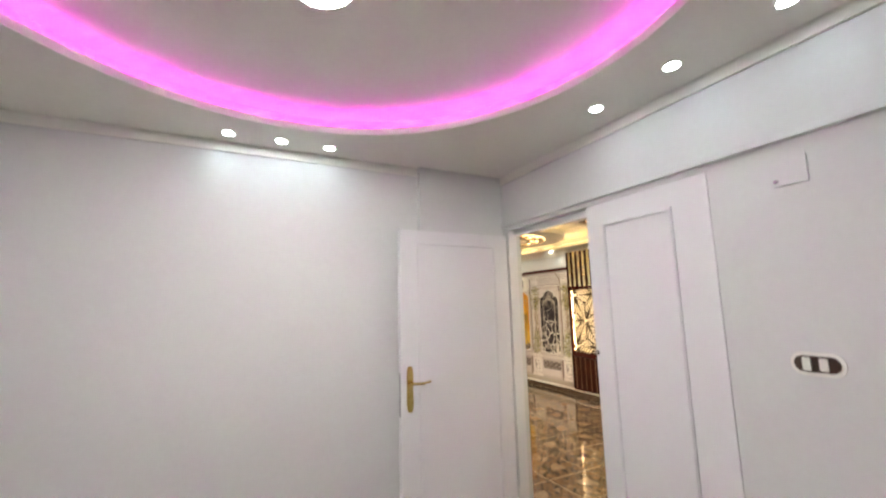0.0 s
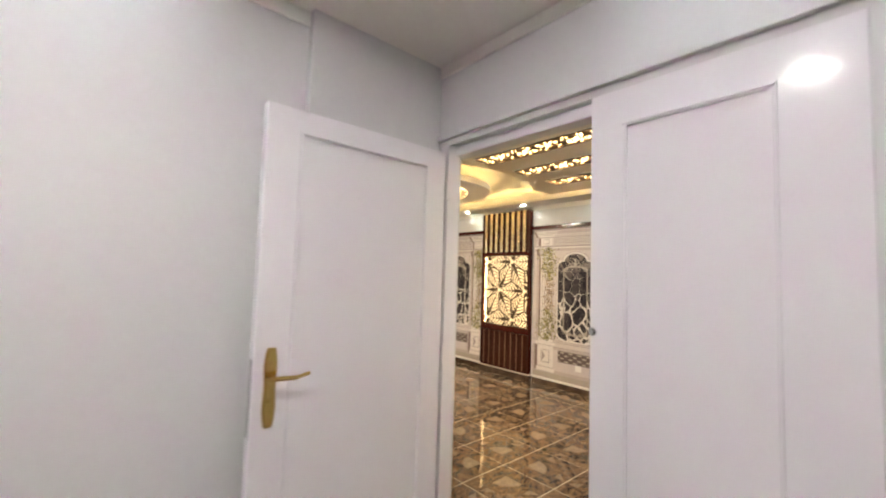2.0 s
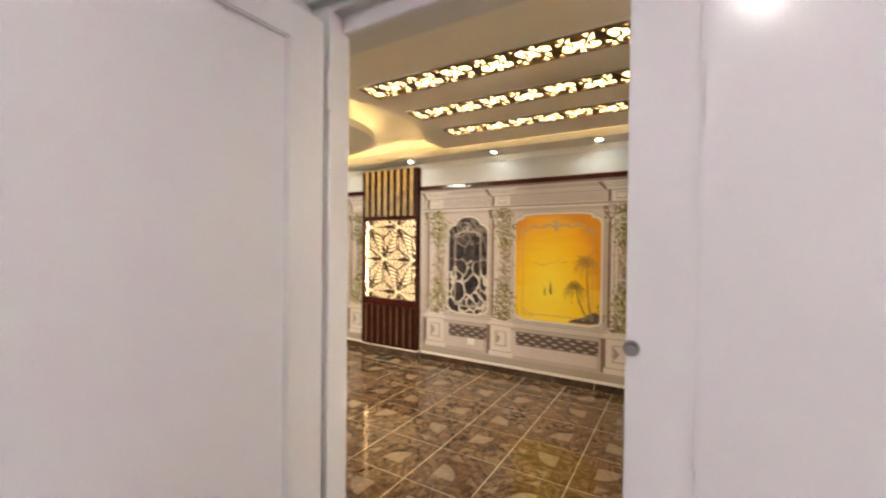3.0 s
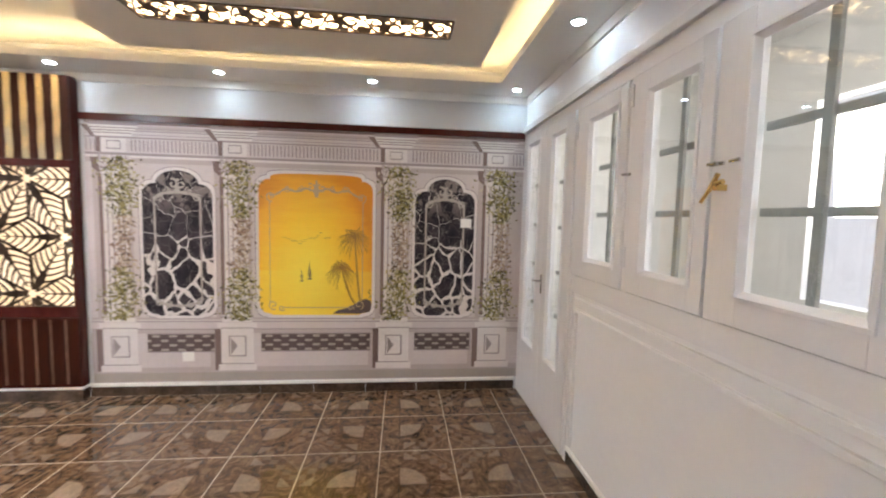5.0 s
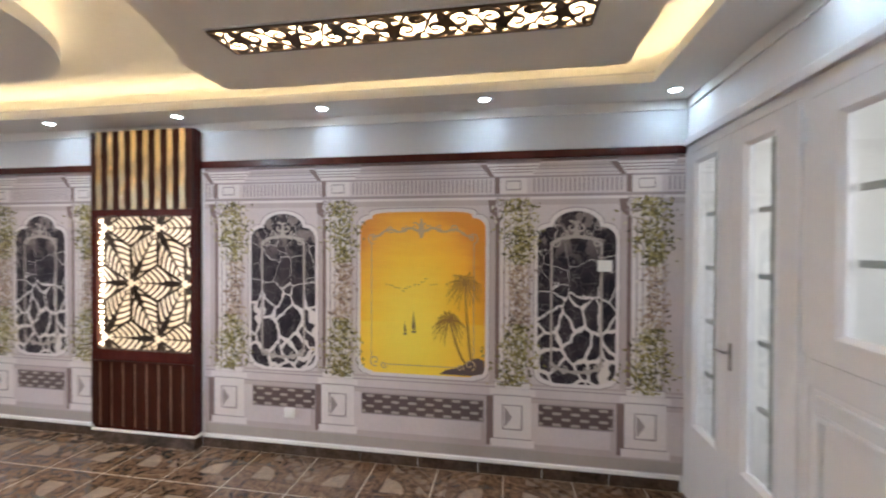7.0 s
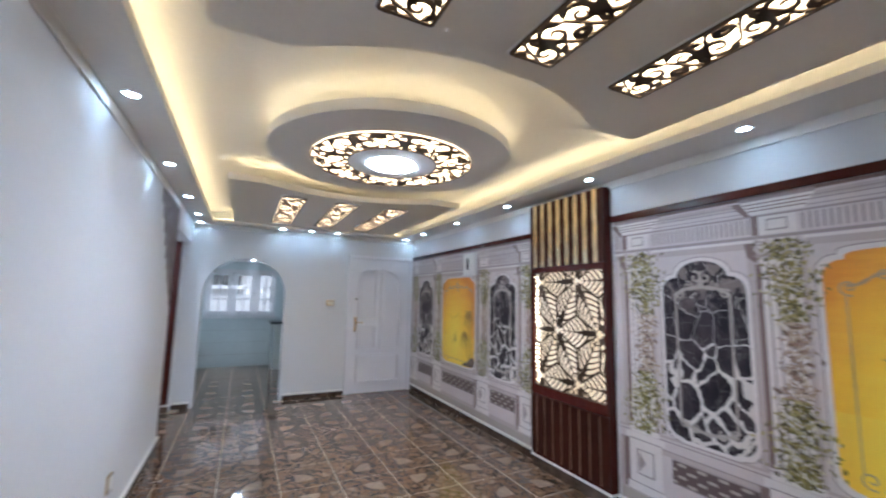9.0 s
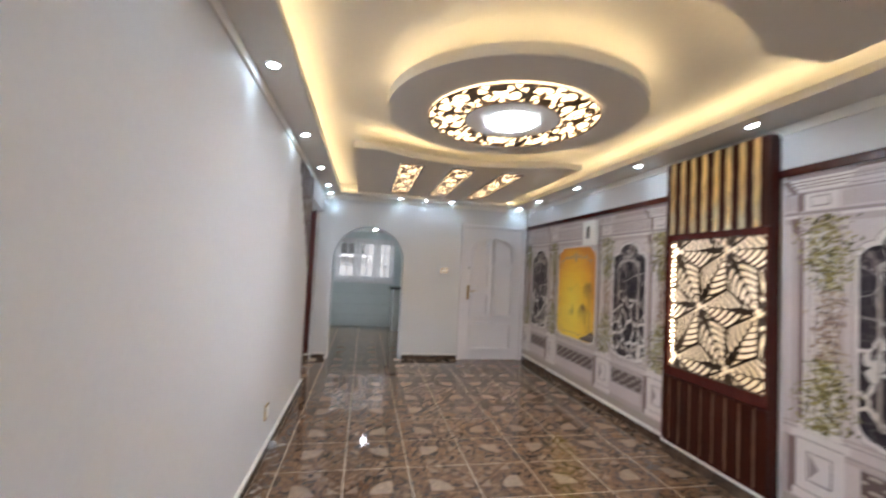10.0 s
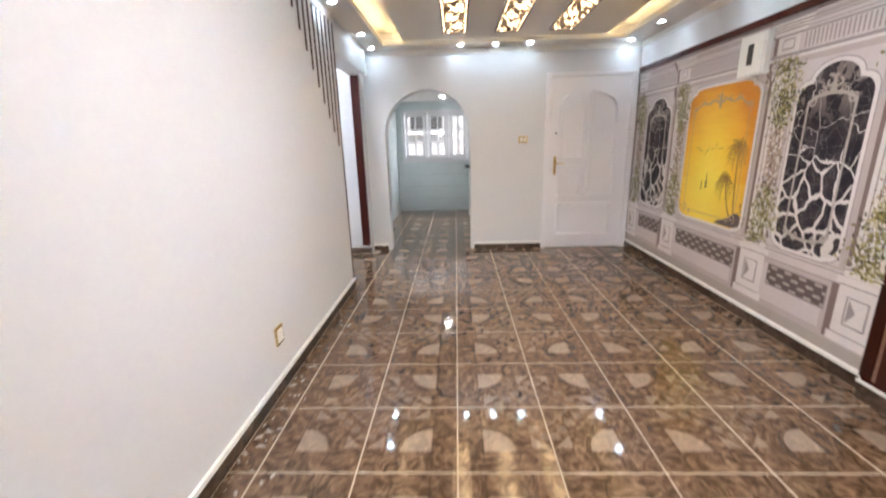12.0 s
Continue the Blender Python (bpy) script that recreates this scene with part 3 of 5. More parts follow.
def rounded(a0, a1, b0, b1, r, n=6):
    pts = []
    for cx, cy, s in ((a1 - r, b1 - r, 0), (a0 + r, b1 - r, 90), (a0 + r, b0 + r, 180), (a1 - r, b0 + r, 270)):
        pts += [(cx + r * math.cos(radians(s + 90 * i / n)), cy + r * math.sin(radians(s + 90 * i / n))) for i in range(n + 1)]
    return pts


def build_bedroom_small():
    def on_wall(a, b, d):
        return (-TH - d, a, b)
    sw = thing("light_switch", "dark brown oval switch plate with two white rockers", "switch")
    bm = bmesh.new()
    prism(bm, rounded(0.385, 0.525, 1.225, 1.30, 0.036), on_wall, 0.0, 0.006)
    part("backplate", bm, PLASTIC, sw, "pale oval backplate")
    bm = bmesh.new()
    prism(bm, rounded(0.397, 0.513, 1.238, 1.288, 0.024), on_wall, 0.006, 0.012)
    part("plate", bm, BROWNPL, sw)
    for a in (0.425, 0.468):
        bm = bmesh.new()
        prism(bm, rounded(a, a + 0.022, 1.243, 1.283, 0.003, 2), on_wall, 0.012, 0.017)
        part("rocker", bm, PLASTIC, sw, "white rocker")
    jb = thing("junction_box", "flat white junction box cover with a cable hole", "junction box")
    bm = bmesh.new()
    prism(bm, rounded(0.405, 0.505, 1.85, 1.945, 0.006, 3), on_wall, 0.0, 0.006)
    part("cover", bm, WALL, jb)
    bm = bmesh.new()
    tube(bm, (-TH - 0.016, 0.492, 1.868), (-TH - 0.006, 0.492, 1.868), 0.006)
    part("cable_end", bm, CHROME, jb)


def downlight(x, y, z, r=0.029, group="hall downlights", material=None):
    d = thing("downlight", "small round recessed downlight giving cool white light", "downlight", group)
    d.location = (x, y, z)
    bm = bmesh.new()
    disc(bm, (0, 0), r, r + 0.010, -0.006, 0.0, 24)
    part("rim", bm, PLASTIC, d)
    bm = bmesh.new()
    disc(bm, (0, 0), 0.0, r, -0.004, -0.001, 20)
    part("lens", bm, material or SPOT_M, d)
    return d


def build_downlights():
    first = downlight(2.97, 0.88, T_HALL)
    for y in (1.94, 2.98, 4.04, 5.10, 6.15, 7.18, 7.86):
        copy_thing(first, pose(2.96, y, T_HALL))
    for y in (1.95, 3.02, 4.10, 5.22, 6.31, 7.25):
        copy_thing(first, pose(0.14, y, T_HALL))
    for x in (0.12, 1.11, 1.49, 1.87):
        copy_thing(first, pose(x, 7.83, T_HALL))
    for x in (0.12, 0.92, 1.92):
        copy_thing(first, pose(x, 0.88, T_HALL))
    bed = downlight(-0.36, 1.06, 2.37, group="bedroom downlights", material=BEDSPOT_M)
    for x, y in ((-0.36, 0.69), (-0.36, 0.32), (-1.39, 2.02), (-1.64, 2.02), (-1.89, 2.02), (-2.95, 0.4), (-2.95, 0.8), (-2.95, 1.2), (-1.3, -0.48), (-1.65, -0.48), (-2.0, -0.48)):
        copy_thing(bed, pose(x, y, 2.37))
    lamp = thing("ceiling_lamp", "round flat white ceiling lamp, lit", "ceiling lamp")
    lamp.location = (-1.625, 0.965, 2.48)
    bm = bmesh.new()
    disc(bm, (0, 0), 0.10, 0.113, -0.02, 0.0, 48)
    part("rim", bm, PLASTIC, lamp)
    bm = bmesh.new()
    disc(bm, (0, 0), 0.0, 0.10, -0.017, -0.003, 48)
    part("lens", bm, ROOMLAMP_M, lamp)

    hall_end = thing("ceiling_lamp", "round flat white passage ceiling lamp, lit", "ceiling lamp")
    hall_end.location = (-0.85, 7.2, 2.62)
    bm = bmesh.new()
    disc(bm, (0, 0), 0.12, 0.133, -0.02, 0.0, 48)
    part("rim", bm, PLASTIC, hall_end)
    bm = bmesh.new()
    disc(bm, (0, 0), 0.0, 0.12, -0.017, -0.003, 48)
    part("lens", bm, LAMP_M, hall_end)


# ---- ceiling lights of the hall ----
def spiral(cx, cy, r, start, turns, hand, n=16, tighten=0.82):
    return [(cx + r * (1 - tighten * i / n) * math.cos(start + hand * turns * 2 * math.pi * i / n),
             cy + r * (1 - tighten * i / n) * math.sin(start + hand * turns * 2 * math.pi * i / n)) for i in range(n + 1)]


def scroll_lines(length, width):
    """Scrollwork for a band: lines of (points, widths) within 0..length and 0..width."""
    out = []
    cells = max(2, round(length / (width * 1.25)))
    c = length / cells
    w = width
    for k in range(cells):
        a0, up = k * c, k % 2
        f = (lambda b: w - b) if up else (lambda b: b)
        for cx, cy, r, st, tn, hd in ((0.30 * c, 0.40 * w, 0.34 * w, -2.2, 1.25, 1), (0.74 * c, 0.62 * w, 0.30 * w, 0.9, 1.2, 1), (0.55 * c, 0.20 * w, 0.15 * w, 2.6, 1.0, -1), (0.98 * c, 0.26 * w, 0.17 * w, 0.4, 1.0, -1), (0.06 * c, 0.80 * w, 0.16 * w, 3.4, 1.0, 1)):
            pts = [(a0 + a, f(b)) for a, b in spiral(cx, cy, r, st, tn, hd)]
            out.append((pts, [0.060 * w + 0.085 * w * math.sin(math.pi * min(1, i / 11)) for i in range(len(pts))]))
        wave = [(a0 + c * i / 14, f(w * (0.5 + 0.46 * math.sin(2 * math.pi * i / 14 + 0.6)))) for i in range(15)]
        out.append((wave, [0.055 * w + 0.04 * w * math.sin(math.pi * i / 14) for i in range(15)]))
        for cx, cy, dx, dy in ((0.48, 0.85, 0.12, 0.1), (0.12, 0.16, -0.1, 0.12), (0.86, 0.9, 0.1, -0.12), (0.62, 0.42, 0.08, 0.16)):
            leaf = [(a0 + (cx + dx * s) * c, f((cy + dy * s) * w)) for s in (-1, -0.3, 0.3, 1)]
            out.append((leaf, [0.02 * w, 0.17 * w, 0.14 * w, 0.02 * w]))
    return [([(min(max(a, 0), length), min(max(b, 0), width)) for a, b in pts], ws) for pts, ws in out]


def build_grille(x0, x1, y0, y1, label):
    g = thing("ceiling_light", label, "ceiling light", "slotted ceiling lights")
    z = T_HALL
    part("diffuser", boxes([(x0, x1, y0, y1, z - 0.004, z)]), GRILLEGLOW, g)
    bm = bmesh.new()

    def put(a, b, d):
        return (x0 + b, y0 + a, z - d)
    L, W = y1 - y0, x1 - x0
    for pts, ws in scroll_lines(L, W):
        ribbon(bm, pts, ws, put, 0.006, 0.012)
    for line in (((0, 0), (L, 0)), ((0, W), (L, W)), ((0, 0), (0, W)), ((L, 0), (L, W))):
        ribbon(bm, list(line), 0.014, put, 0.006, 0.013)
    part("scroll_grille", bm, FRETGOLD, g, "dark pierced scrollwork plate")
    e = 0.012
    part("rim", boxes([(x0 - e, x1 + e, y0 - e, y0, z - 0.006, z), (x0 - e, x1 + e, y1, y1 + e, z - 0.006, z),
                       (x0 - e, x0, y0, y1, z - 0.006, z), (x1, x1 + e, y0, y1, z - 0.006, z)]), CEIL, g)


def build_ring_light():
    c, z = (1.52, 4.40), T_HALL - 0.01
    g = thing("round_ceiling_light", "round pierced scrollwork ceiling light with a bright white lamp", "ceiling light")
    bm = bmesh.new()
    disc(bm, c, 0.30, 0.53, z - 0.004, z, 96)
    part("diffuser", bm, GRILLEGLOW, g)
    bm = bmesh.new()
    r0, r1 = 0.30, 0.53
    mid = (r0 + r1) / 2
    L = 2 * math.pi * mid

    def put(a, b, d):
        t = a / mid
        return (c[0] + (r0 + b) * math.cos(t), c[1] + (r0 + b) * math.sin(t), z - d)
    for pts, ws in scroll_lines(L, r1 - r0):
        ribbon(bm, pts, ws, put, 0.006, 0.012)
    disc(bm, c, r0 - 0.004, r0 + 0.008, z - 0.013, z - 0.006, 72)
    disc(bm, c, r1 - 0.008, r1 + 0.004, z - 0.013, z - 0.006, 72)
    part("scroll_ring", bm, FRETGOLD, g, "dark pierced scrollwork ring")
    bm = bmesh.new()
    disc(bm, c, 0.155, 0.296, z - 0.014, z, 72)
    part("plate", bm, CEIL, g, "plain white round plate")
    bm = bmesh.new()
    disc(bm, c, 0.0, 0.155, z - 0.020, z, 48)
    part("lens", bm, LAMP_M, g, "glowing white lens")


# ---- lit feature panel between the murals ----
PIL_X, PY0, PY1 = 3.07, 4.015, 4.875


def rhomb_leaf(bm, a, b, put, keep):
    """A leaf from its stalk at a to its tip at b: outline, solid base, tapering midrib, curved ribs."""
    (ax, ay), (bx, by) = a, b
    lx, ly = bx - ax, by - ay
    k = math.hypot(lx, ly)
    tx, ty = lx / k, ly / k
    nx, ny = -ty, tx

    def at(s, w):
        return (ax + tx * s * k + nx * w * k, ay + ty * s * k + ny * w * k)

    def draw(pts, widths):
        run, ws = [], []
        for p, w in zip(pts, widths):
            if keep(*p):
                run.append(p)
                ws.append(w)
            else:
                ribbon(bm, run, ws, put, 0.0, 0.008)
                run, ws = [], []
        ribbon(bm, run, ws, put, 0.0, 0.008)
    n = 24
    draw([at(0.07 + 0.81 * i / n, 0) for i in range(n + 1)],
         [k * (0.012 + 0.075 * math.exp(-((0.07 + 0.81 * i / n - 0.24) / 0.15) ** 2) + 0.030 * (1 - i / n)) for i in range(n + 1)])
    for sd in (-1, 1):
        # sides of the rhomb, bowed a little
        low = [at(0.05 + 0.47 * i / 12, sd * 0.578 * (0.05 + 0.45 * i / 12)) for i in range(13)]
        draw(low, [k * (0.027 + 0.010 * math.sin(math.pi * i / 12)) for i in range(13)])
        high = [at(0.50 + 0.44 * i / 12, sd * (0.578 * (0.50 - 0.44 * i / 12) + 0.012 * math.sin(math.pi * i / 12))) for i in range(13)]
        draw(high, [k * 0.023] * 13)
        for j in range(6):
            s0 = 0.22 + 0.115 * j
            s1 = (0.578 + 1.05 * s0) / 1.63
            w1 = 0.578 * (1 - s1)
            pts = []
            for i in range(10):
                q = i / 9
                pts.append(at(s0 + (s1 - s0) * q ** 1.4, sd * w1 * q ** 0.88))
            draw(pts, [k * (0.038 - 0.012 * i / 9 - 0.003 * j) for i in range(10)])


def build_feature_panel():
    f = thing("feature_panel", "dark mahogany wall panel with gold strips and a backlit leaf fretwork", "wall panel")
    x, y0, y1 = PIL_X, PY0, PY1
    ly0, ly1, lz0, lz1 = y0 + 0.022, y1 - 0.05, 0.70, 1.685
    part("carcass", boxes([(x + 0.012, X_MURAL, y0, y1, 0.10, lz0), (x + 0.012, X_MURAL, y0, y1, lz1, 2.315), (x + 0.012, X_MURAL, y0, ly0, lz0, lz1),
                           (x + 0.012, X_MURAL, ly1, y1, lz0, lz1), (x + 0.050, X_MURAL, ly0, ly1, lz0, lz1)]), MAHOGANY, f)
    part("plinth", boxes([(x + 0.005, X_MURAL, y0 - 0.005, y1 + 0.005, 0.0, 0.085)], 0.002), SKIRT, f, "dark tile plinth")
    part("plinth_cap", boxes([(x, X_MURAL, y0 - 0.012, y1 + 0.012, 0.085, 0.10)], 0.002), SKIRTCAP, f)
    # frame about the lit part
    part("frame", boxes([(x - 0.004, x + 0.012, y0, y1, 0.62, lz0), (x - 0.004, x + 0.012, y0, y1, lz1, 1.735),
                         (x - 0.004, x + 0.012, y0, ly0, lz0, lz1), (x - 0.004, x + 0.012, ly1, y1, lz0, lz1)], 0.002), MAHOGANY, f)
    part("lit_backing", boxes([(x + 0.034, x + 0.0495, ly0 + 0.001, ly1 - 0.001, lz0 + 0.001, lz1 - 0.001)]), LEAFGLOW, f, "glowing cream backing")
    for a in (ly0 + 0.004, ly1 - 0.014):
        for k in range(24):
            z = lz0 + 0.012 + (lz1 - lz0 - 0.024) * (k + 0.5) / 24
            part("light_module", boxes([(x + 0.016, x + 0.028, a, a + 0.009, z - 0.009, z + 0.009)]), SIDEGLOW, f, "small bright light module")
    bm = bmesh.new()

    def put(a, b, d):
        return (x + 0.003 - d, ly0 + a, lz0 + b)
    W, H = ly1 - ly0, lz1 - lz0

    def keep(a, b):
        return -0.004 <= a <= W - 0.012 and -0.004 <= b <= H + 0.004
    side, rise = 0.452, 0.404
    for row in range(-3, 4):
        for col in range(-3, 5):
            p = (0.494 + col * side + (row % 2) * side / 2, 0.496 + row * rise)
            for q in ((p[0] + side, p[1]), (p[0] - side / 2, p[1] + rise), (p[0] - side / 2, p[1] - rise)):
                rhomb_leaf(bm, p, q, put, keep)
    part("leaf_fretwork", bm, FRET, f, "dark cut-out leaf fretwork")
    # slats with gold strips between
    n = 8
    for z0, z1, strip_m in ((1.737, 2.312, GOLD), (0.125, 0.605, BRONZE)):
        step = (y1 - y0) / (n + 0.55)
        for i in range(n + 1):
            a = y0 + i * step
            b = min(a + step * (0.52 if z0 > 1 else 0.73), y1)
            part("slat", boxes([(x - 0.006, x + 0.0115, a, b, z0, z1)], 0.002), SLAT, f)
            if i < n:
                bm = bmesh.new()
                m = 30 if z0 > 1 else 16
                deep = 0.0018 if z0 > 1 else 0.0010
                face = [(x + (-0.012 if z0 > 1 else 0.004) + deep * math.sin(k * 0.55 + 1.7 * i), z0 + (z1 - z0) * k / m) for k in range(m + 1)]
                prism(bm, face + [(x + 0.0115, z1), (x + 0.0115, z0)], lambda p, q, d: (p, d, q), b + 0.001, a + step - 0.001)
                part("gold_strip", bm, strip_m, f, "wavy gold metal strip" if z0 > 1 else "dull bronze strip")
    part("ledge", boxes([(x - 0.012, x + 0.011, y0, y1, 0.607, 0.618)], 0.002), SLAT, f)


# ---- printed murals ----
def printed(name, color, rough=0.45):
    return surface(name, color, rough, big=3.0, fine=45, var=0.05, bump=0.02)


P_BASE = printed("print_lilac_white", (0.60, 0.535, 0.53))
P_HALF = printed("print_half_tone", (0.48, 0.41, 0.395))
P_LIGHT = printed("print_white", (0.72, 0.67, 0.65))
P_MID = printed("print_grey", (0.33, 0.28, 0.28))
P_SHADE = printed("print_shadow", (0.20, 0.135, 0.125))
P_DARK = printed("print_brown", (0.11, 0.075, 0.07))
P_STEP = printed("print_step", (0.40, 0.35, 0.31))
P_GILT = printed("print_gilt", (0.46, 0.34, 0.20))


def marble_mat():
    m, nt, b = base_mat("print_black_marble")
    v = coords(nt, (1, 1, 0.82))
    warp = nt.nodes.new("ShaderNodeTexNoise")
    warp.inputs["Scale"].default_value, warp.inputs["Detail"].default_value = 7.0, 3.0
    nt.links.new(v, warp.inputs["Vector"])
    add = nt.nodes.new("ShaderNodeVectorMath")
    add.operation = "MULTIPLY_ADD"
    nt.links.new(warp.outputs["Color"], add.inputs[0])
    add.inputs[1].default_value = (0.10, 0.10, 0.10)
    nt.links.new(v, add.inputs[2])
    vo = nt.nodes.new("ShaderNodeTexVoronoi")
    vo.feature = "DISTANCE_TO_EDGE"
    vo.inputs["Scale"].default_value = 7.5
    nt.links.new(add.outputs[0], vo.inputs["Vector"])
    vo2 = nt.nodes.new("ShaderNodeTexVoronoi")
    vo2.feature = "DISTANCE_TO_EDGE"
    vo2.inputs["Scale"].default_value = 15.0
    nt.links.new(add.outputs[0], vo2.inputs["Vector"])
    sep = nt.nodes.new("ShaderNodeSeparateXYZ")
    tc = nt.nodes.new("ShaderNodeTexCoord")
    nt.links.new(tc.outputs["Object"], sep.inputs[0])
    low = nt.nodes.new("ShaderNodeMapRange")
    low.inputs[1].default_value, low.inputs[2].default_value, low.inputs[3].default_value, low.inputs[4].default_value = 0.98, 1.25, 0.062, 0.008
    nt.links.new(sep.outputs[2], low.inputs[0])
    veins = mathn(nt, "LESS_THAN", vo.outputs["Distance"], low.outputs[0])
    hair = mathn(nt, "MULTIPLY", mathn(nt, "LESS_THAN", vo2.outputs["Distance"], 0.014), 0.16)
    smoke = ramp(nt, noisen(nt, v, 9, 6), [(0.42, (0.012, 0.008, 0.014)), (0.75, (0.065, 0.048, 0.055))])
    c = mixc(nt, mathn(nt, "MAXIMUM", veins, hair), smoke, (0.66, 0.61, 0.57))
    high = nt.nodes.new("ShaderNodeMapRange")
    high.inputs[1].default_value, high.inputs[2].default_value, high.inputs[3].default_value, high.inputs[4].default_value = 1.35, 1.55, 0.0, 0.75
    nt.links.new(sep.outputs[2], high.inputs[0])
    mist = mathn(nt, "MULTIPLY", high.outputs[0], mathn(nt, "GREATER_THAN", noisen(nt, add.outputs[0], 11, 6), 0.54))
    c = mixc(nt, mist, c, (0.26, 0.215, 0.20))
    nt.links.new(c, b.inputs["Base Color"])
    b.inputs["Roughness"].default_value = 0.6
    b.inputs["Specular IOR Level"].default_value = 0.25
    return m


def sunset_mat():
    m, nt, b = base_mat("print_sunset")
    tc, sep = nt.nodes.new("ShaderNodeTexCoord"), nt.nodes.new("ShaderNodeSeparateXYZ")
    nt.links.new(tc.outputs["Object"], sep.inputs[0])
    dy = mathn(nt, "DIVIDE", mathn(nt, "SUBTRACT", sep.outputs[1], 2.42), 0.52)
    dz = mathn(nt, "DIVIDE", mathn(nt, "SUBTRACT", sep.outputs[2], 0.92), 0.86)
    r = mathn(nt, "SQRT", mathn(nt, "ADD", mathn(nt, "MULTIPLY", dy, dy), mathn(nt, "MULTIPLY", dz, dz)))
    cloud = noisen(nt, coords(nt, (1, 1, 7)), 4.0, 4)
    r = mathn(nt, "ADD", r, mathn(nt, "MULTIPLY", mathn(nt, "SUBTRACT", cloud, 0.5), 0.25))
    c = ramp(nt, r, [(0.15, (0.92, 0.70, 0.07)), (0.55, (0.88, 0.55, 0.03)), (0.85, (0.80, 0.38, 0.02)), (1.0, (0.66, 0.25, 0.015))])
    sea = mathn(nt, "MULTIPLY", mathn(nt, "LESS_THAN", sep.outputs[2], 0.965), 0.35)
    c = mixc(nt, sea, c, (0.88, 0.70, 0.08))
    nt.links.new(c, b.inputs["Base Color"])
    b.inputs["Roughness"].default_value = 0.35
    return m


def leaf_mat():
    m, nt, b = base_mat("print_ivy")
    geo = nt.nodes.new("ShaderNodeNewGeometry")
    tc, sep = nt.nodes.new("ShaderNodeTexCoord"), nt.nodes.new("ShaderNodeSeparateXYZ")
    nt.links.new(tc.outputs["Object"], sep.inputs[0])
    green = ramp(nt, geo.outputs["Random Per Island"], [(0.0, (0.04, 0.03, 0.012)), (0.3, (0.11, 0.095, 0.025)), (0.6, (0.25, 0.21, 0.06)), (0.85, (0.42, 0.36, 0.16)), (1.0, (0.66, 0.62, 0.50))])
    rose = ramp(nt, geo.outputs["Random Per Island"], [(0.0, (0.12, 0.08, 0.06)), (0.4, (0.34, 0.20, 0.17)), (0.7, (0.52, 0.40, 0.34)), (1.0, (0.68, 0.62, 0.56))])
    mid = mathn(nt, "LESS_THAN", mathn(nt, "ABSOLUTE", mathn(nt, "SUBTRACT", sep.outputs[2], 1.17)), 0.19)
    nt.links.new(mixc(nt, mathn(nt, "MULTIPLY", mid, 0.7), green, rose), b.inputs["Base Color"])
    b.inputs["Roughness"].default_value = 0.5
    return m


P_MARBLE, P_SUN, P_IVY = marble_mat(), sunset_mat(), leaf_mat()


def on_mural(a, b, d):
    return (X_MURAL - d, a, b)


def sheet(bm, pts, d):
    bm.faces.new([bm.verts.new(on_mural(a, b, d)) for a, b in pts])


def rect(bm, a0, a1, b0, b1, d):
    sheet(bm, [(a0, b0), (a1, b0), (a1, b1), (a0, b1)], d)


def band(bm, pts, w, d):
    """A painted line."""
    ribbon(bm, pts, w, on_mural, d - 0.0004, d)


def cusped(a0, a1, b0, b1, grow=0.0, lobe=0.085, square=2.0):
    """Outline of a painted panel: a lobe at each shoulder under a raised top, small lobes below."""
    c, w = (a0 + a1) / 2, (a1 - a0) / 2 + grow
    b0, b1 = b0 - grow, b1 + grow
    n = 8
    rise = lobe * (1.15 if square < 3 else 0.6)
    sh = b1 - rise - lobe
    low = [(c + w - lobe * 1.15 - 0.012, b0)] + [(c + w - lobe + lobe * math.sin(math.pi / 2 * i / n), b0 + 0.012 + lobe - lobe * math.cos(math.pi / 2 * i / n)) for i in range(n + 1)]
    side = [(c + w - lobe + lobe * math.cos(math.pi / 2 * i / n), sh + lobe * math.sin(math.pi / 2 * i / n)) for i in range(n + 1)]
    k, z = w - lobe * 1.12, sh + lobe
    arch = [(c + k * max(0.0, math.cos(math.pi / 2 * i / 12)) ** (2 / square), z + (b1 - z) * math.sin(math.pi / 2 * i / 12) ** (2 / square)) for i in range(12)]
    half = low + side + arch
    return half + [(c, b1)] + [(2 * c - a, b) for a, b in half[::-1]]


COLS = (3.79, 2.955, 1.765, 0.965)
DARKS = ((3.12, 3.61), (1.14, 1.61))
SUNY = (1.94, 2.79)


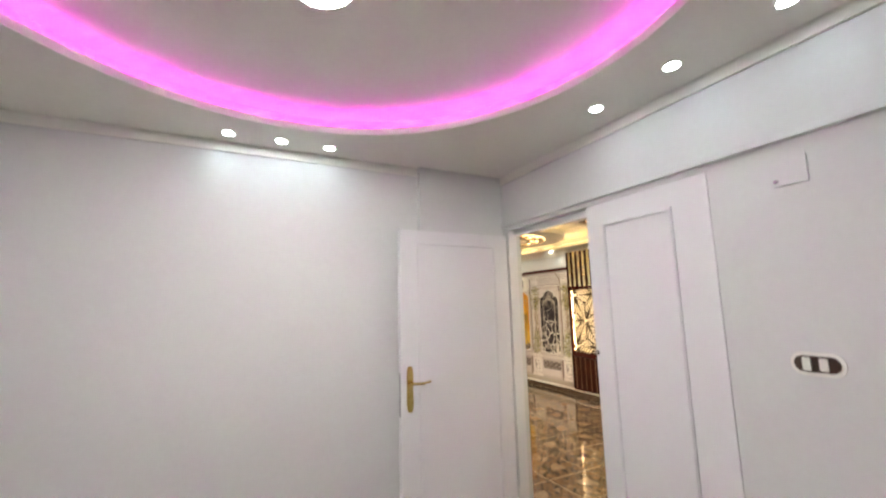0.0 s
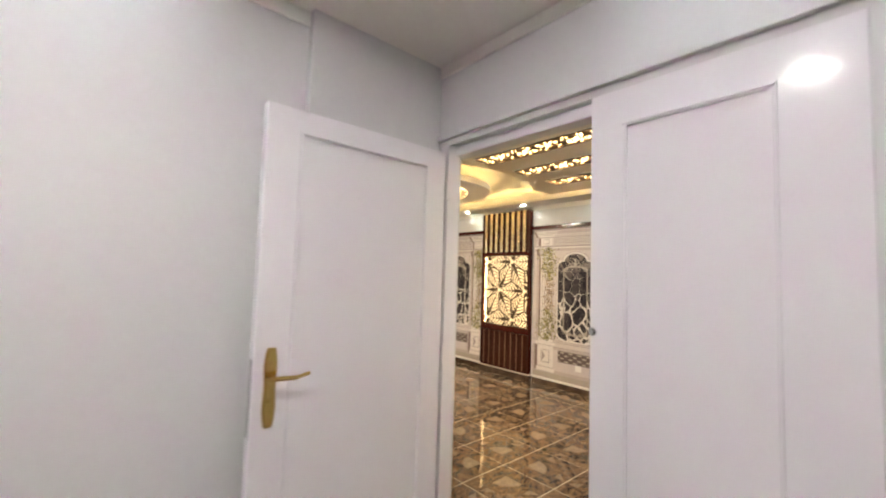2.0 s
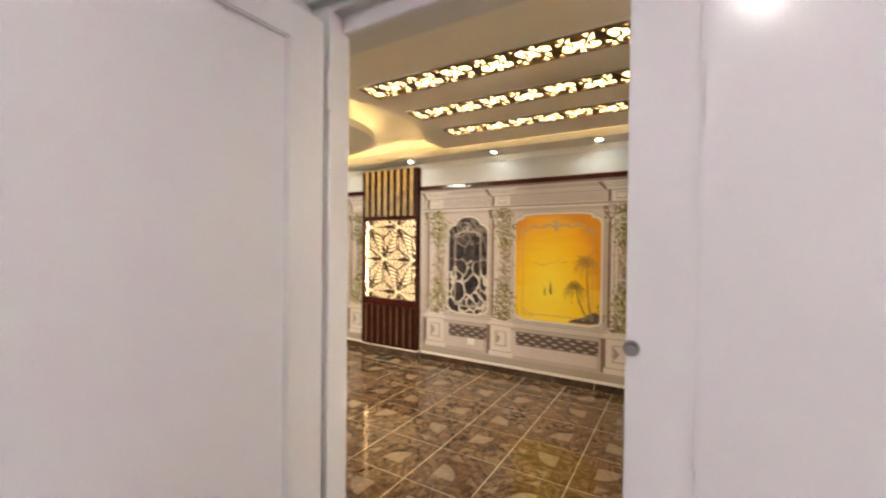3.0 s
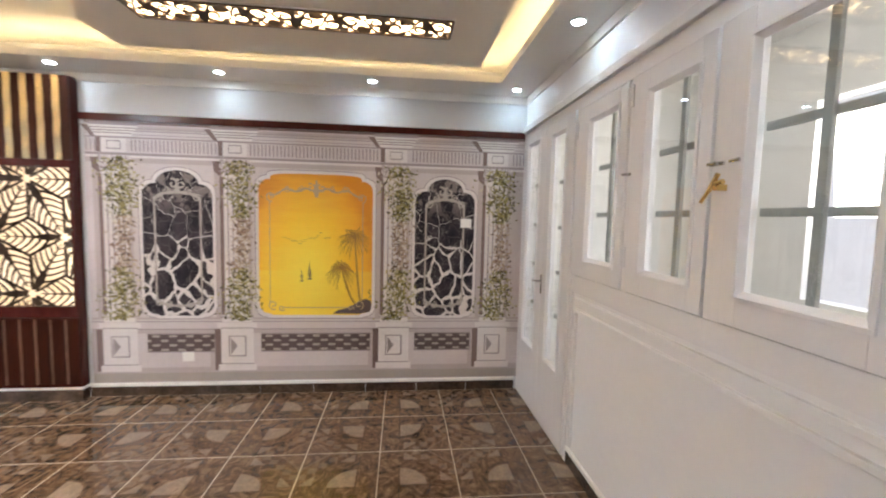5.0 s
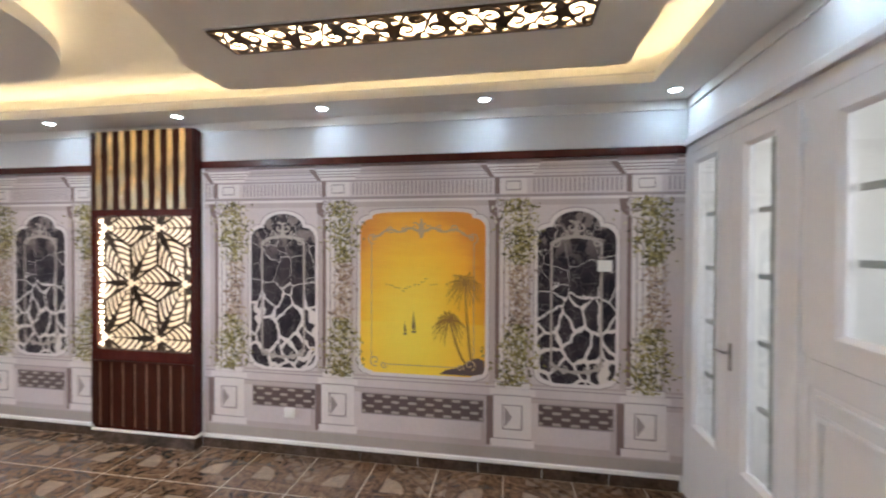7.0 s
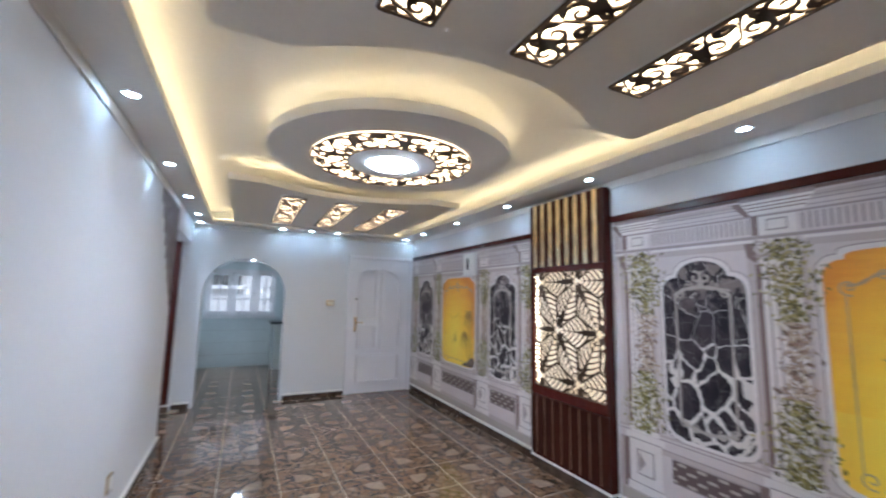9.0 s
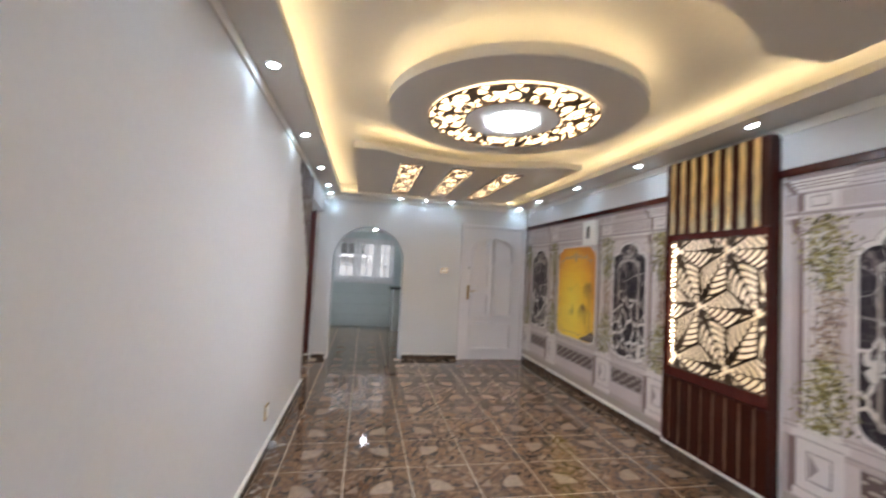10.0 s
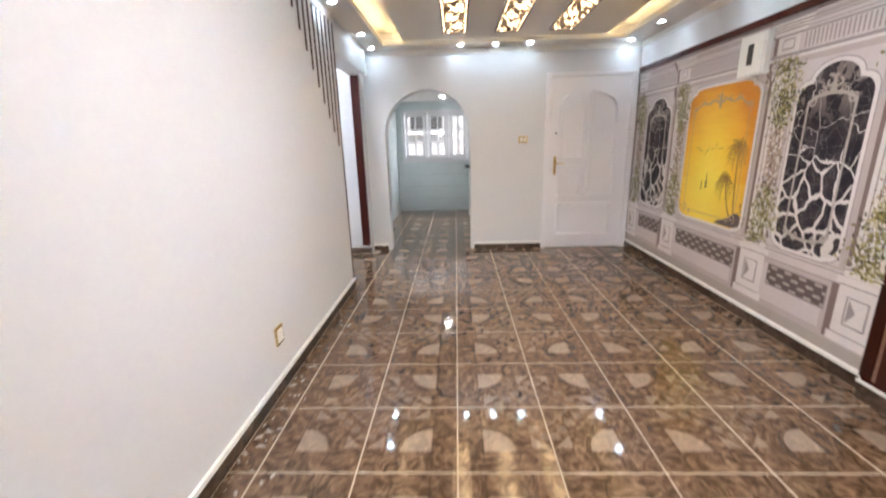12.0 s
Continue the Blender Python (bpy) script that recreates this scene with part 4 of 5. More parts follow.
def build_mural():
    rng = random.Random(5)
    mu = tagged(part("wall_mural", boxes([(X_MURAL - 0.002, X_MURAL, Y_SOUTH, 3.985, 0.10, 2.035)]), P_BASE),
                "printed wallpaper mural of stone columns, ivy, marble niches and sunset", "mural", "wall murals")
    y0, y1 = Y_SOUTH + 0.001, 3.984
    # entablature
    bm = bmesh.new()
    rect(bm, y0, y1, 1.795, 1.812, 0.0035)
    rect(bm, y0, y1, 1.915, 1.926, 0.0035)
    rect(bm, y0, y1, 1.965, 1.972, 0.0035)
    n = 118
    for i in range(n):
        a = y0 + (y1 - y0) * (i + 0.3) / n
        if min(abs(a - c) for c in COLS) > 0.115:
            rect(bm, a, a + 0.011, 1.825, 1.908, 0.0035)
    rect(bm, y0, y1, 1.985, 1.990, 0.0037)
    rect(bm, y0, y1, 1.940, 1.945, 0.0037)
    for c in COLS:
        rect(bm, c - 0.17, c + 0.17, 2.007, 2.029, 0.0038)
    part("painted_frieze", bm, P_MID, mu)
    for b0, b1, tone in ((1.928, 1.962, P_BASE), (1.975, 2.005, P_HALF), (1.778, 1.793, P_LIGHT)):
        bm = bmesh.new()
        rect(bm, y0, y1, b0, b1, 0.0030)
        part("painted_cornice", bm, tone, mu)
    # shade cast by the mahogany rail, painted as a dark band below it
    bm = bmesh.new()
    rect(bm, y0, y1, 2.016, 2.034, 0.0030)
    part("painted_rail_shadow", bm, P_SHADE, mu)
    bm = bmesh.new()
    rect(bm, y0, y1, 0.565, 0.572, 0.0030)
    rect(bm, y0, y1, 0.505, 0.514, 0.0030)
    part("painted_shadow_line", bm, P_MID, mu)
    bm = bmesh.new()
    rect(bm, y0, y1, 0.105, 0.175, 0.0030)
    part("painted_step", bm, P_STEP, mu)
    # soft half tones: under the cornice, on the wall beside each column, under the sill
    tones = [(y0, y1, 1.742, 1.777), (y0, y1, 0.478, 0.504), (y0, y1, 0.176, 0.215), (y0, y1, 0.585, 0.600)]
    for c in COLS:
        tones += [(c + 0.113, c + 0.150, 0.60, 1.741), (c + 0.166, c + 0.200, 0.216, 0.477), (c - 0.112, c - 0.086, 0.60, 1.741)]
    for r in tones:
        bm = bmesh.new()
        rect(bm, *r, 0.0026)
        part("painted_half_tone", bm, P_HALF, mu)
    for c in COLS:
        # cornice breaking forward over the column
        bm = bmesh.new()
        sheet(bm, [(c - 0.17, 2.005), (c + 0.17, 2.005), (c + 0.12, 1.93), (c - 0.12, 1.93)], 0.0041)
        brk = part("painted_cornice_block", bm, P_LIGHT, mu)
        bm = bmesh.new()
        for q, w in ((1.948, 0.128), (1.966, 0.142), (1.985, 0.155)):
            rect(bm, c - w, c + w, q, q + 0.006, 0.0046)
        sheet(bm, [(c + 0.17, 2.005), (c + 0.215, 2.005), (c + 0.150, 1.925), (c + 0.12, 1.925)], 0.0044)
        rect(bm, c + 0.086, c + 0.118, 1.815, 1.922, 0.0044)
        part("painted_line", bm, P_SHADE, brk)
        # acanthus leaves of the capital
        bm = bmesh.new()
        for r in range(3):
            for k in range(5 + r % 2):
                a = c + (k - 2 - 0.5 * (r % 2)) * (0.034 + 0.006 * r)
                z = 1.695 + 0.033 * r
                sheet(bm, [(a - 0.014, z), (a - 0.017, z + 0.022), (a - 0.006, z + 0.036), (a + 0.010, z + 0.034), (a + 0.017, z + 0.020), (a + 0.012, z)], 0.0043 + 0.0001 * r)
        tagged(part("painted_acanthus", bm, P_BASE, mu), kind="stuff")
        bm = bmesh.new()
        for r in range(3):
            for k in range(5 + r % 2):
                a = c + (k - 2 - 0.5 * (r % 2)) * (0.034 + 0.006 * r)
                z = 1.695 + 0.033 * r
                band(bm, [(a + 0.014, z), (a + 0.016, z + 0.020), (a + 0.008, z + 0.033)], [0.006, 0.006, 0.003], 0.0047 + 0.0001 * r)
        tagged(part("painted_acanthus_shadow", bm, P_SHADE, mu), kind="stuff")
        # shaft, capital, plinth
        bm = bmesh.new()
        rect(bm, c - 0.085, c + 0.085, 0.60, 1.70, 0.0032)
        shaft = part("painted_column", bm, P_LIGHT, mu)
        for nm, pts, d in (("painted_plinth", ((-0.12, 0.185), (0.12, 0.185), (0.12, 0.52), (-0.12, 0.52)), 0.0034),
                           ("painted_plinth_cap", ((-0.145, 0.52), (0.145, 0.52), (0.145, 0.56), (-0.145, 0.56)), 0.0036),
                           ("painted_foot", ((-0.14, 0.185), (0.14, 0.185), (0.14, 0.235), (-0.14, 0.235)), 0.0036),
                           ("painted_capital", ((-0.075, 1.68), (0.075, 1.68), (0.12, 1.79), (-0.12, 1.79)), 0.0038),
                           ("painted_block", ((-0.085, 1.815), (0.085, 1.815), (0.085, 1.915), (-0.085, 1.915)), 0.0038),
                           ("painted_base", ((-0.11, 0.565), (0.11, 0.565), (0.11, 0.60), (-0.11, 0.60)), 0.0036)):
            bm = bmesh.new()
            sheet(bm, [(c + p, q) for p, q in pts], d)
            part(nm, bm, P_LIGHT, shaft)
        bm = bmesh.new()
        for k in (-0.055, -0.02, 0.02, 0.055):
            rect(bm, c + k - 0.004, c + k + 0.004, 0.62, 1.66, 0.0042)
        for q in (0.235, 0.515, 0.60, 1.70):
            rect(bm, c - 0.12, c + 0.12, q, q + 0.007, 0.0044)
        for sd in (-1, 1):
            band(bm, spiral(c + sd * 0.085, 1.755, 0.03, 0.5, 1.4, sd, 14), 0.008, 0.0046)
        panel = ((c - 0.06, 0.30), (c + 0.06, 0.30), (c + 0.06, 0.455), (c - 0.06, 0.455), (c - 0.06, 0.30))
        band(bm, list(panel), 0.012, 0.0046)
        small = ((c - 0.045, 1.84), (c + 0.045, 1.84), (c + 0.045, 1.895), (c - 0.045, 1.895), (c - 0.045, 1.84))
        band(bm, list(small), 0.009, 0.0046)
        sheet(bm, [(c + 0.048, 0.31), (c + 0.048, 0.445), (c, 0.378)], 0.0046)
        part("painted_moulding", bm, P_MID, mu)
        bm = bmesh.new()
        rect(bm, c + 0.121, c + 0.165, 0.19, 0.51, 0.0032)
        rect(bm, c + 0.086, c + 0.112, 0.62, 1.66, 0.0031)
        sheet(bm, [(c + 0.10, 1.66), (c + 0.15, 1.70), (c + 0.16, 1.775), (c + 0.10, 1.775)], 0.0031)
        part("painted_side_shadow", bm, P_SHADE, mu)
        # ivy
        bm = bmesh.new()
        for k in range(1500):
            z = rng.uniform(0.58, 1.78)
            if 0.98 < z < 1.38 and rng.random() < 0.3:
                continue
            spread = 0.066 + 0.075 * math.exp(-((z - 1.62) / 0.17) ** 2) + 0.085 * math.exp(-((z - 0.74) / 0.15) ** 2)
            drift = -0.035 * math.sin((z - 0.6) * 2.4) - 0.01
            a = c + drift + rng.gauss(0, spread * 0.50)
            if abs(a - c) > 0.2:
                continue
            s = rng.uniform(0.007, 0.017)
            t = rng.uniform(0, 6.28)
            ca, sa = math.cos(t), math.sin(t)
            d = 0.0050 + 0.0000015 * k
            sheet(bm, [(a + s * 1.3 * ca, z + s * 1.3 * sa), (a - 0.55 * s * sa, z + 0.55 * s * ca), (a - s * ca, z - s * sa), (a + 0.55 * s * sa, z - 0.55 * s * ca)], d)
        tagged(part("painted_ivy", bm, P_IVY, mu, "trailing green and rose ivy"), kind="stuff")
    # dark marble niches
    for a0, a1 in DARKS:
        bm = bmesh.new()
        sheet(bm, cusped(a0, a1, 0.615, 1.70, 0.022), 0.0032)
        rim = part("painted_niche_rim", bm, P_LIGHT, mu)
        bm = bmesh.new()
        band(bm, cusped(a0, a1, 0.615, 1.70, 0.024) + cusped(a0, a1, 0.615, 1.70, 0.024)[:1], 0.006, 0.0040)
        part("painted_line", bm, P_MID, rim)
        bm = bmesh.new()
        sheet(bm, cusped(a0, a1, 0.615, 1.70), 0.0042)
        part("painted_marble", bm, P_MARBLE, mu, "black marble with white veins")
        bm = bmesh.new()
        b0, b1 = a0 + 0.085, a1 - 0.085
        for x in (b0, b1):
            rect(bm, x - 0.007, x + 0.007, 0.75, 1.48, 0.0052)
        c = (a0 + a1) / 2
        for sd in (-1, 1):
            arc = [(c + sd * (b1 - c) * math.cos(math.pi / 2 * i / 10), 1.48 + 0.06 * math.sin(math.pi / 2 * i / 10)) for i in range(11)]
            band(bm, arc, [0.014 + 0.016 * math.sin(i) ** 2 for i in range(11)], 0.0054)
            arc = [(c + sd * (b1 - c) * math.cos(math.pi / 2 * i / 10), 0.75 - 0.06 * math.sin(math.pi / 2 * i / 10)) for i in range(11)]
            band(bm, arc, [0.014 + 0.016 * math.sin(1 + i) ** 2 for i in range(11)], 0.0054)
            for q, z in ((0.5, 1.55), (0.85, 1.50), (0.5, 0.70), (0.9, 0.72)):
                band(bm, spiral(c + sd * q * (b1 - c), z, 0.03, q * 3, 1.3, sd, 12), 0.010, 0.0056)
            band(bm, spiral(c + sd * 0.03, 1.60, 0.04, 1.2, 1.0, sd, 12), 0.014, 0.0056)
        band(bm, [(c, 1.53), (c, 1.58), (c, 1.64)], [0.05, 0.03, 0.004], 0.0058)
        part("painted_ornament", bm, P_STEP, mu)
    # sunset niche
    a0, a1 = SUNY
    bm = bmesh.new()
    sheet(bm, cusped(a0, a1, 0.62, 1.705, 0.024, 0.075, 4.0), 0.0032)
    part("painted_niche_rim", bm, P_LIGHT, mu)
    bm = bmesh.new()
    o = cusped(a0, a1, 0.62, 1.705, 0.026, 0.075, 4.0)
    band(bm, o + o[:1], 0.006, 0.0036)
    part("painted_line", bm, P_MID, mu)
    bm = bmesh.new()
    sheet(bm, cusped(a0, a1, 0.62, 1.705, 0.0, 0.075, 4.0), 0.0042)
    sun_p = part("painted_sunset", bm, P_SUN, mu, "golden sunset over the sea")
    bm = bmesh.new()
    b0, b1, c = a0 + 0.075, a1 - 0.08, (a0 + a1) / 2
    for x in (b0, b1):
        rect(bm, x - 0.003, x + 0.003, 0.72, 1.50, 0.0050)
    rect(bm, b0 + 0.1, b1 - 0.1, 0.676, 0.682, 0.0050)
    for sd in (-1, 1):
        e = b1 if sd > 0 else b0
        wave = [(c + (e - c) * i / 16, 1.585 - 0.012 * math.cos(i * 0.9) - 0.05 * (i / 16) ** 4) for i in range(17)]
        band(bm, wave, [0.010 + 0.008 * math.sin(i * 1.3) ** 2 for i in range(17)], 0.0052)
        for q, z, r in ((0.12, 1.60, 0.035), (0.35, 1.59, 0.025), (0.62, 1.59, 0.028), (0.97, 1.53, 0.04), (0.93, 0.70, 0.04), (0.75, 0.675, 0.025)):
            band(bm, spiral(c + (e - c) * q, z, r, 0.6 + q * 4, 1.2, sd, 12), 0.008, 0.0054)
    band(bm, [(c, 1.53), (c, 1.58), (c, 1.665)], [0.02, 0.045, 0.004], 0.0056)
    part("painted_ornament", bm, P_GILT, sun_p)
    # boats, birds, palms and rock
    bm = bmesh.new()
    for x, z, s in ((2.415, 0.915, 1.0), (2.475, 0.90, 0.65)):
        bm = bmesh.new()
        sheet(bm, [(x, z), (x + 0.014 * s, z + 0.012), (x + 0.002, z + 0.13 * s)], 0.0052)
        sheet(bm, [(x - 0.002, z), (x - 0.014 * s, z + 0.01), (x - 0.002, z + 0.09 * s)], 0.0052)
        sheet(bm, [(x - 0.018 * s, z - 0.004), (x + 0.018 * s, z - 0.004), (x + 0.012 * s, z - 0.018), (x - 0.012 * s, z - 0.018)], 0.0052)
        part("painted_boat", bm, P_DARK, sun_p, "dark sailing boat")
    bm = bmesh.new()
    for k in range(13):
        x, z = 2.60 - 0.027 * k + rng.uniform(-0.01, 0.01), 1.21 - 0.03 * math.sin(k * 0.5) + rng.uniform(-0.02, 0.02)
        band(bm, [(x - 0.011, z + 0.007), (x, z), (x + 0.011, z + 0.008)], 0.0035, 0.0052)
    tagged(part("painted_birds", bm, P_DARK, sun_p), kind="stuff")
    bm = bmesh.new()
    sheet(bm, [(1.955, 0.645), (2.03, 0.63), (2.24, 0.63), (2.20, 0.66), (2.13, 0.675), (2.08, 0.70), (2.03, 0.735), (1.985, 0.75), (1.945, 0.73), (1.942, 0.68)], 0.0052)
    part("painted_rock", bm, P_DARK, sun_p, "black rocky shore")
    for x0, z0, x1, z1, r in ((2.03, 0.73, 2.075, 1.24, 0.125), (2.07, 0.71, 2.175, 0.99, 0.115)):
        bm = bmesh.new()
        trunk = [(x0 + (x1 - x0) * (i / 8) ** 0.7, z0 + (z1 - z0) * i / 8) for i in range(9)]
        band(bm, trunk, [0.016 - 0.0008 * i for i in range(9)], 0.0053)
        for k in range(19):
            t = radians(-70 + 320 * k / 18)
            q0 = r * rng.uniform(0.8, 1.1)
            fr = [(x1 + q0 * s * math.cos(t), z1 + q0 * s * math.sin(t) - 0.055 * s * s) for s in (0, 0.25, 0.5, 0.75, 1.0)]
            band(bm, fr, [0.003, 0.006, 0.006, 0.004, 0.001], 0.0054 + 0.00002 * k)
            for s in range(8):
                q = 0.3 + 0.09 * s
                p = (x1 + q0 * q * math.cos(t), z1 + q0 * q * math.sin(t) - 0.055 * q * q)
                band(bm, [p, (p[0] + rng.uniform(-0.014, 0.014), p[1] - 0.03)], [0.004, 0.001], 0.0057)
        part("painted_palm", bm, P_GILT2, sun_p, "dusky palm tree")
    # lattice bands
    for a0, a1 in ((3.12, 3.60), (1.95, 2.78), (1.15, 1.60)):
        bm = bmesh.new()
        rect(bm, a0, a1, 0.335, 0.475, 0.0034)
        lat = part("painted_lattice", bm, P_DARK, mu, "painted dark basket-weave lattice")
        bm = bmesh.new()
        step = 0.115
        nn = max(3, round((a1 - a0) / step))
        step = (a1 - a0) / nn
        for r in range(4):
            for k in range(nn + 1):
                x = a0 + (k + (r % 2) * 0.5) * step
                p, q = max(a0, x - 0.030), min(a1, x + 0.030)
                z = 0.352 + 0.035 * r
                if q - p > 0.01:
                    sheet(bm, [(p, z - 0.003), (p + 0.008, z - 0.009), (q - 0.008, z - 0.009), (q, z - 0.003), (q - 0.006, z + 0.008), (p + 0.006, z + 0.008)], 0.0044)
        part("painted_weave", bm, P_STEP, lat)
        bm = bmesh.new()
        fr = ((a0, 0.335), (a1, 0.335), (a1, 0.475), (a0, 0.475), (a0, 0.335))
        band(bm, list(fr), 0.009, 0.0046)
        part("painted_line", bm, P_MID, lat)
    return mu


P_GILT2 = printed("print_dusk", (0.34, 0.19, 0.035))


def plate(name, label, rects, category="socket"):
    s = thing(name, label, category)
    for nm, m, r in rects:
        part(nm, boxes([r], 0.002), m, s)
    return s


def build_hall_small():
    x = X_MURAL
    part_rows = [("mural_rail", Y_SOUTH, PY0), ("mural_rail", PY1, Y_END)]
    for nm, a, b in part_rows:
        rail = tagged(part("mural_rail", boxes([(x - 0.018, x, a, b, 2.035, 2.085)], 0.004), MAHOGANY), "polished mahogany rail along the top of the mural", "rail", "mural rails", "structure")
    plate("wall_socket", "square white wall socket on the mural", [("plate", PLASTIC, (x - 0.016, x - 0.006, 3.27, 3.35, 0.265, 0.335)), ("insert", PLASTIC, (x - 0.020, x - 0.016, 3.285, 3.335, 0.28, 0.32))])
    plate("wall_switch", "square white switch on the mural's marble niche", [("plate", PLASTIC, (x - 0.016, x - 0.006, 1.165, 1.25, 1.325, 1.395)), ("rocker", PLASTIC, (x - 0.021, x - 0.016, 1.185, 1.23, 1.34, 1.38))], "switch")
    plate("wall_socket", "small white wall socket with a brass-coloured rim above the skirting", [("plate", BRASS, (XW, XW + 0.010, 4.95, 5.035, 0.27, 0.375)), ("insert", PLASTIC, (XW + 0.010, XW + 0.014, 4.962, 5.023, 0.285, 0.36))])
    plate("wall_switch", "square switch with brass-coloured rim beside the door", [("plate", BRASS, (1.785, 1.895, Y_END - 0.010, Y_END, 1.30, 1.375)), ("rocker", PLASTIC, (1.803, 1.836, Y_END - 0.015, Y_END - 0.010, 1.315, 1.36)), ("rocker", PLASTIC, (1.844, 1.877, Y_END - 0.015, Y_END - 0.010, 1.315, 1.36))], "switch")
    # breaker panel on the far mural
    bx = thing("breaker_box", "white square breaker box with a dark window", "breaker box")
    part("body", boxes([(x - 0.05, x - 0.006, 5.97, 6.23, 1.72, 1.99)], 0.006), PLASTIC, bx)
    part("cover", boxes([(x - 0.058, x - 0.05, 5.985, 6.215, 1.735, 1.975)], 0.003), PLASTIC, bx)
    part("window", boxes([(x - 0.061, x - 0.058, 6.075, 6.13, 1.79, 1.925)], 0.002), DARK, bx, "dark breaker window")
    # brown strips on the west wall
    fan = thing("slat_fan", "stepped row of slim brown wooden strips on the white wall", "wall slats")
    for k in range(13):
        y = 6.60 - 0.095 * k
        z0 = 0.10 if k == 0 else 1.22 + 0.105 * k
        if z0 < T_HALL - 0.1:
            part("strip", boxes([(XW, XW + 0.007, y, y + 0.024, z0, T_HALL - 0.062)], 0.003), SLAT, fan)
    tagged(part("mahogany_post", boxes([(-0.15, -0.055, 7.845, 7.868, 0.10, 2.088)], 0.003), MAHOGANY), "upright dark mahogany door trim on the passage wall", "trim", kind="structure")


def build_end_door():
    y = Y_END
    x0, x1, zt = 2.09, 3.13, 2.07
    d = tagged(part("door_2", boxes([(x0, x0 + 0.055, y - 0.03, y, 0, zt), (x1 - 0.055, x1, y - 0.03, y, 0, zt), (x0 + 0.055, x1 - 0.055, y - 0.03, y, zt - 0.05, zt)], 0.005), ENAMEL),
               "white panelled entrance door with an arched moulding, closed", "door", kind="structure")
    a0, a1 = x0 + 0.058, x1 - 0.058
    leaf = part("leaf", boxes([(a0, a1, y - 0.018, y - 0.002, 0.012, zt - 0.053)], 0.002), ENAMEL, d)

    def put(a, b, t):
        return (a, y - 0.018 - t, b)
    def arch_panel(inner, outer, z0, z1, drop, e=0.0):
        sg = 1 if outer > inner else -1
        inner, outer, z0, z1 = inner + sg * e, outer - sg * e, z0 + e, z1 - e
        return [(inner, z1)] + [(inner + (outer - inner) * math.sin(math.pi / 2 * i / 10), z1 - drop + drop * math.cos(math.pi / 2 * i / 10)) for i in range(1, 11)] + [(outer, z0), (inner, z0)]
    panels = [arch_panel(2.53, 2.27, 1.107, 1.86, 0.20), arch_panel(2.62, 2.92, 1.467, 1.86, 0.20)]
    fields = [arch_panel(2.53, 2.27, 1.107, 1.86, 0.20, 0.028), arch_panel(2.62, 2.92, 1.467, 1.86, 0.20, 0.028)]
    for p0, p1, z0, z1 in ((2.27, 2.53, 0.66, 1.00), (2.62, 2.92, 0.66, 1.405), (2.27, 2.92, 0.17, 0.555)):
        panels.append([(p0, z1), (p1, z1), (p1, z0), (p0, z0)])
        fields.append([(p0 + 0.028, z1 - 0.028), (p1 - 0.028, z1 - 0.028), (p1 - 0.028, z0 + 0.028), (p0 + 0.028, z0 + 0.028)])
    for outline, field in zip(panels, fields):
        bm = bmesh.new()
        for p, q in zip(outline, outline[1:] + outline[:1]):
            ribbon(bm, [p, q], 0.036, put, 0.0, 0.022)
            ribbon(bm, [p, q], 0.018, put, 0.022, 0.034)
        part("panel_moulding", bm, ENAMEL, leaf)
        bm = bmesh.new()
        prism(bm, field, put, 0.0, 0.010)
        part("panel_field", bm, ENAMEL, leaf)
    bm = boxes([(2.205, 2.24, y - 0.026, y - 0.018, 0.91, 1.13)], 0.003)
    tube(bm, (2.222, y - 0.06, 1.05), (2.222, y - 0.02, 1.05), 0.009)
    tube(bm, (2.222, y - 0.06, 1.05), (2.33, y - 0.06, 1.045), 0.008)
    part("handle", bm, BRASS, leaf, "brass lever handle on a long plate")
    bm = bmesh.new()
    tube(bm, (2.225, y - 0.028, 1.40), (2.225, y - 0.018, 1.40), 0.015)
    part("lock", bm, CHROME, leaf, "small round lock")


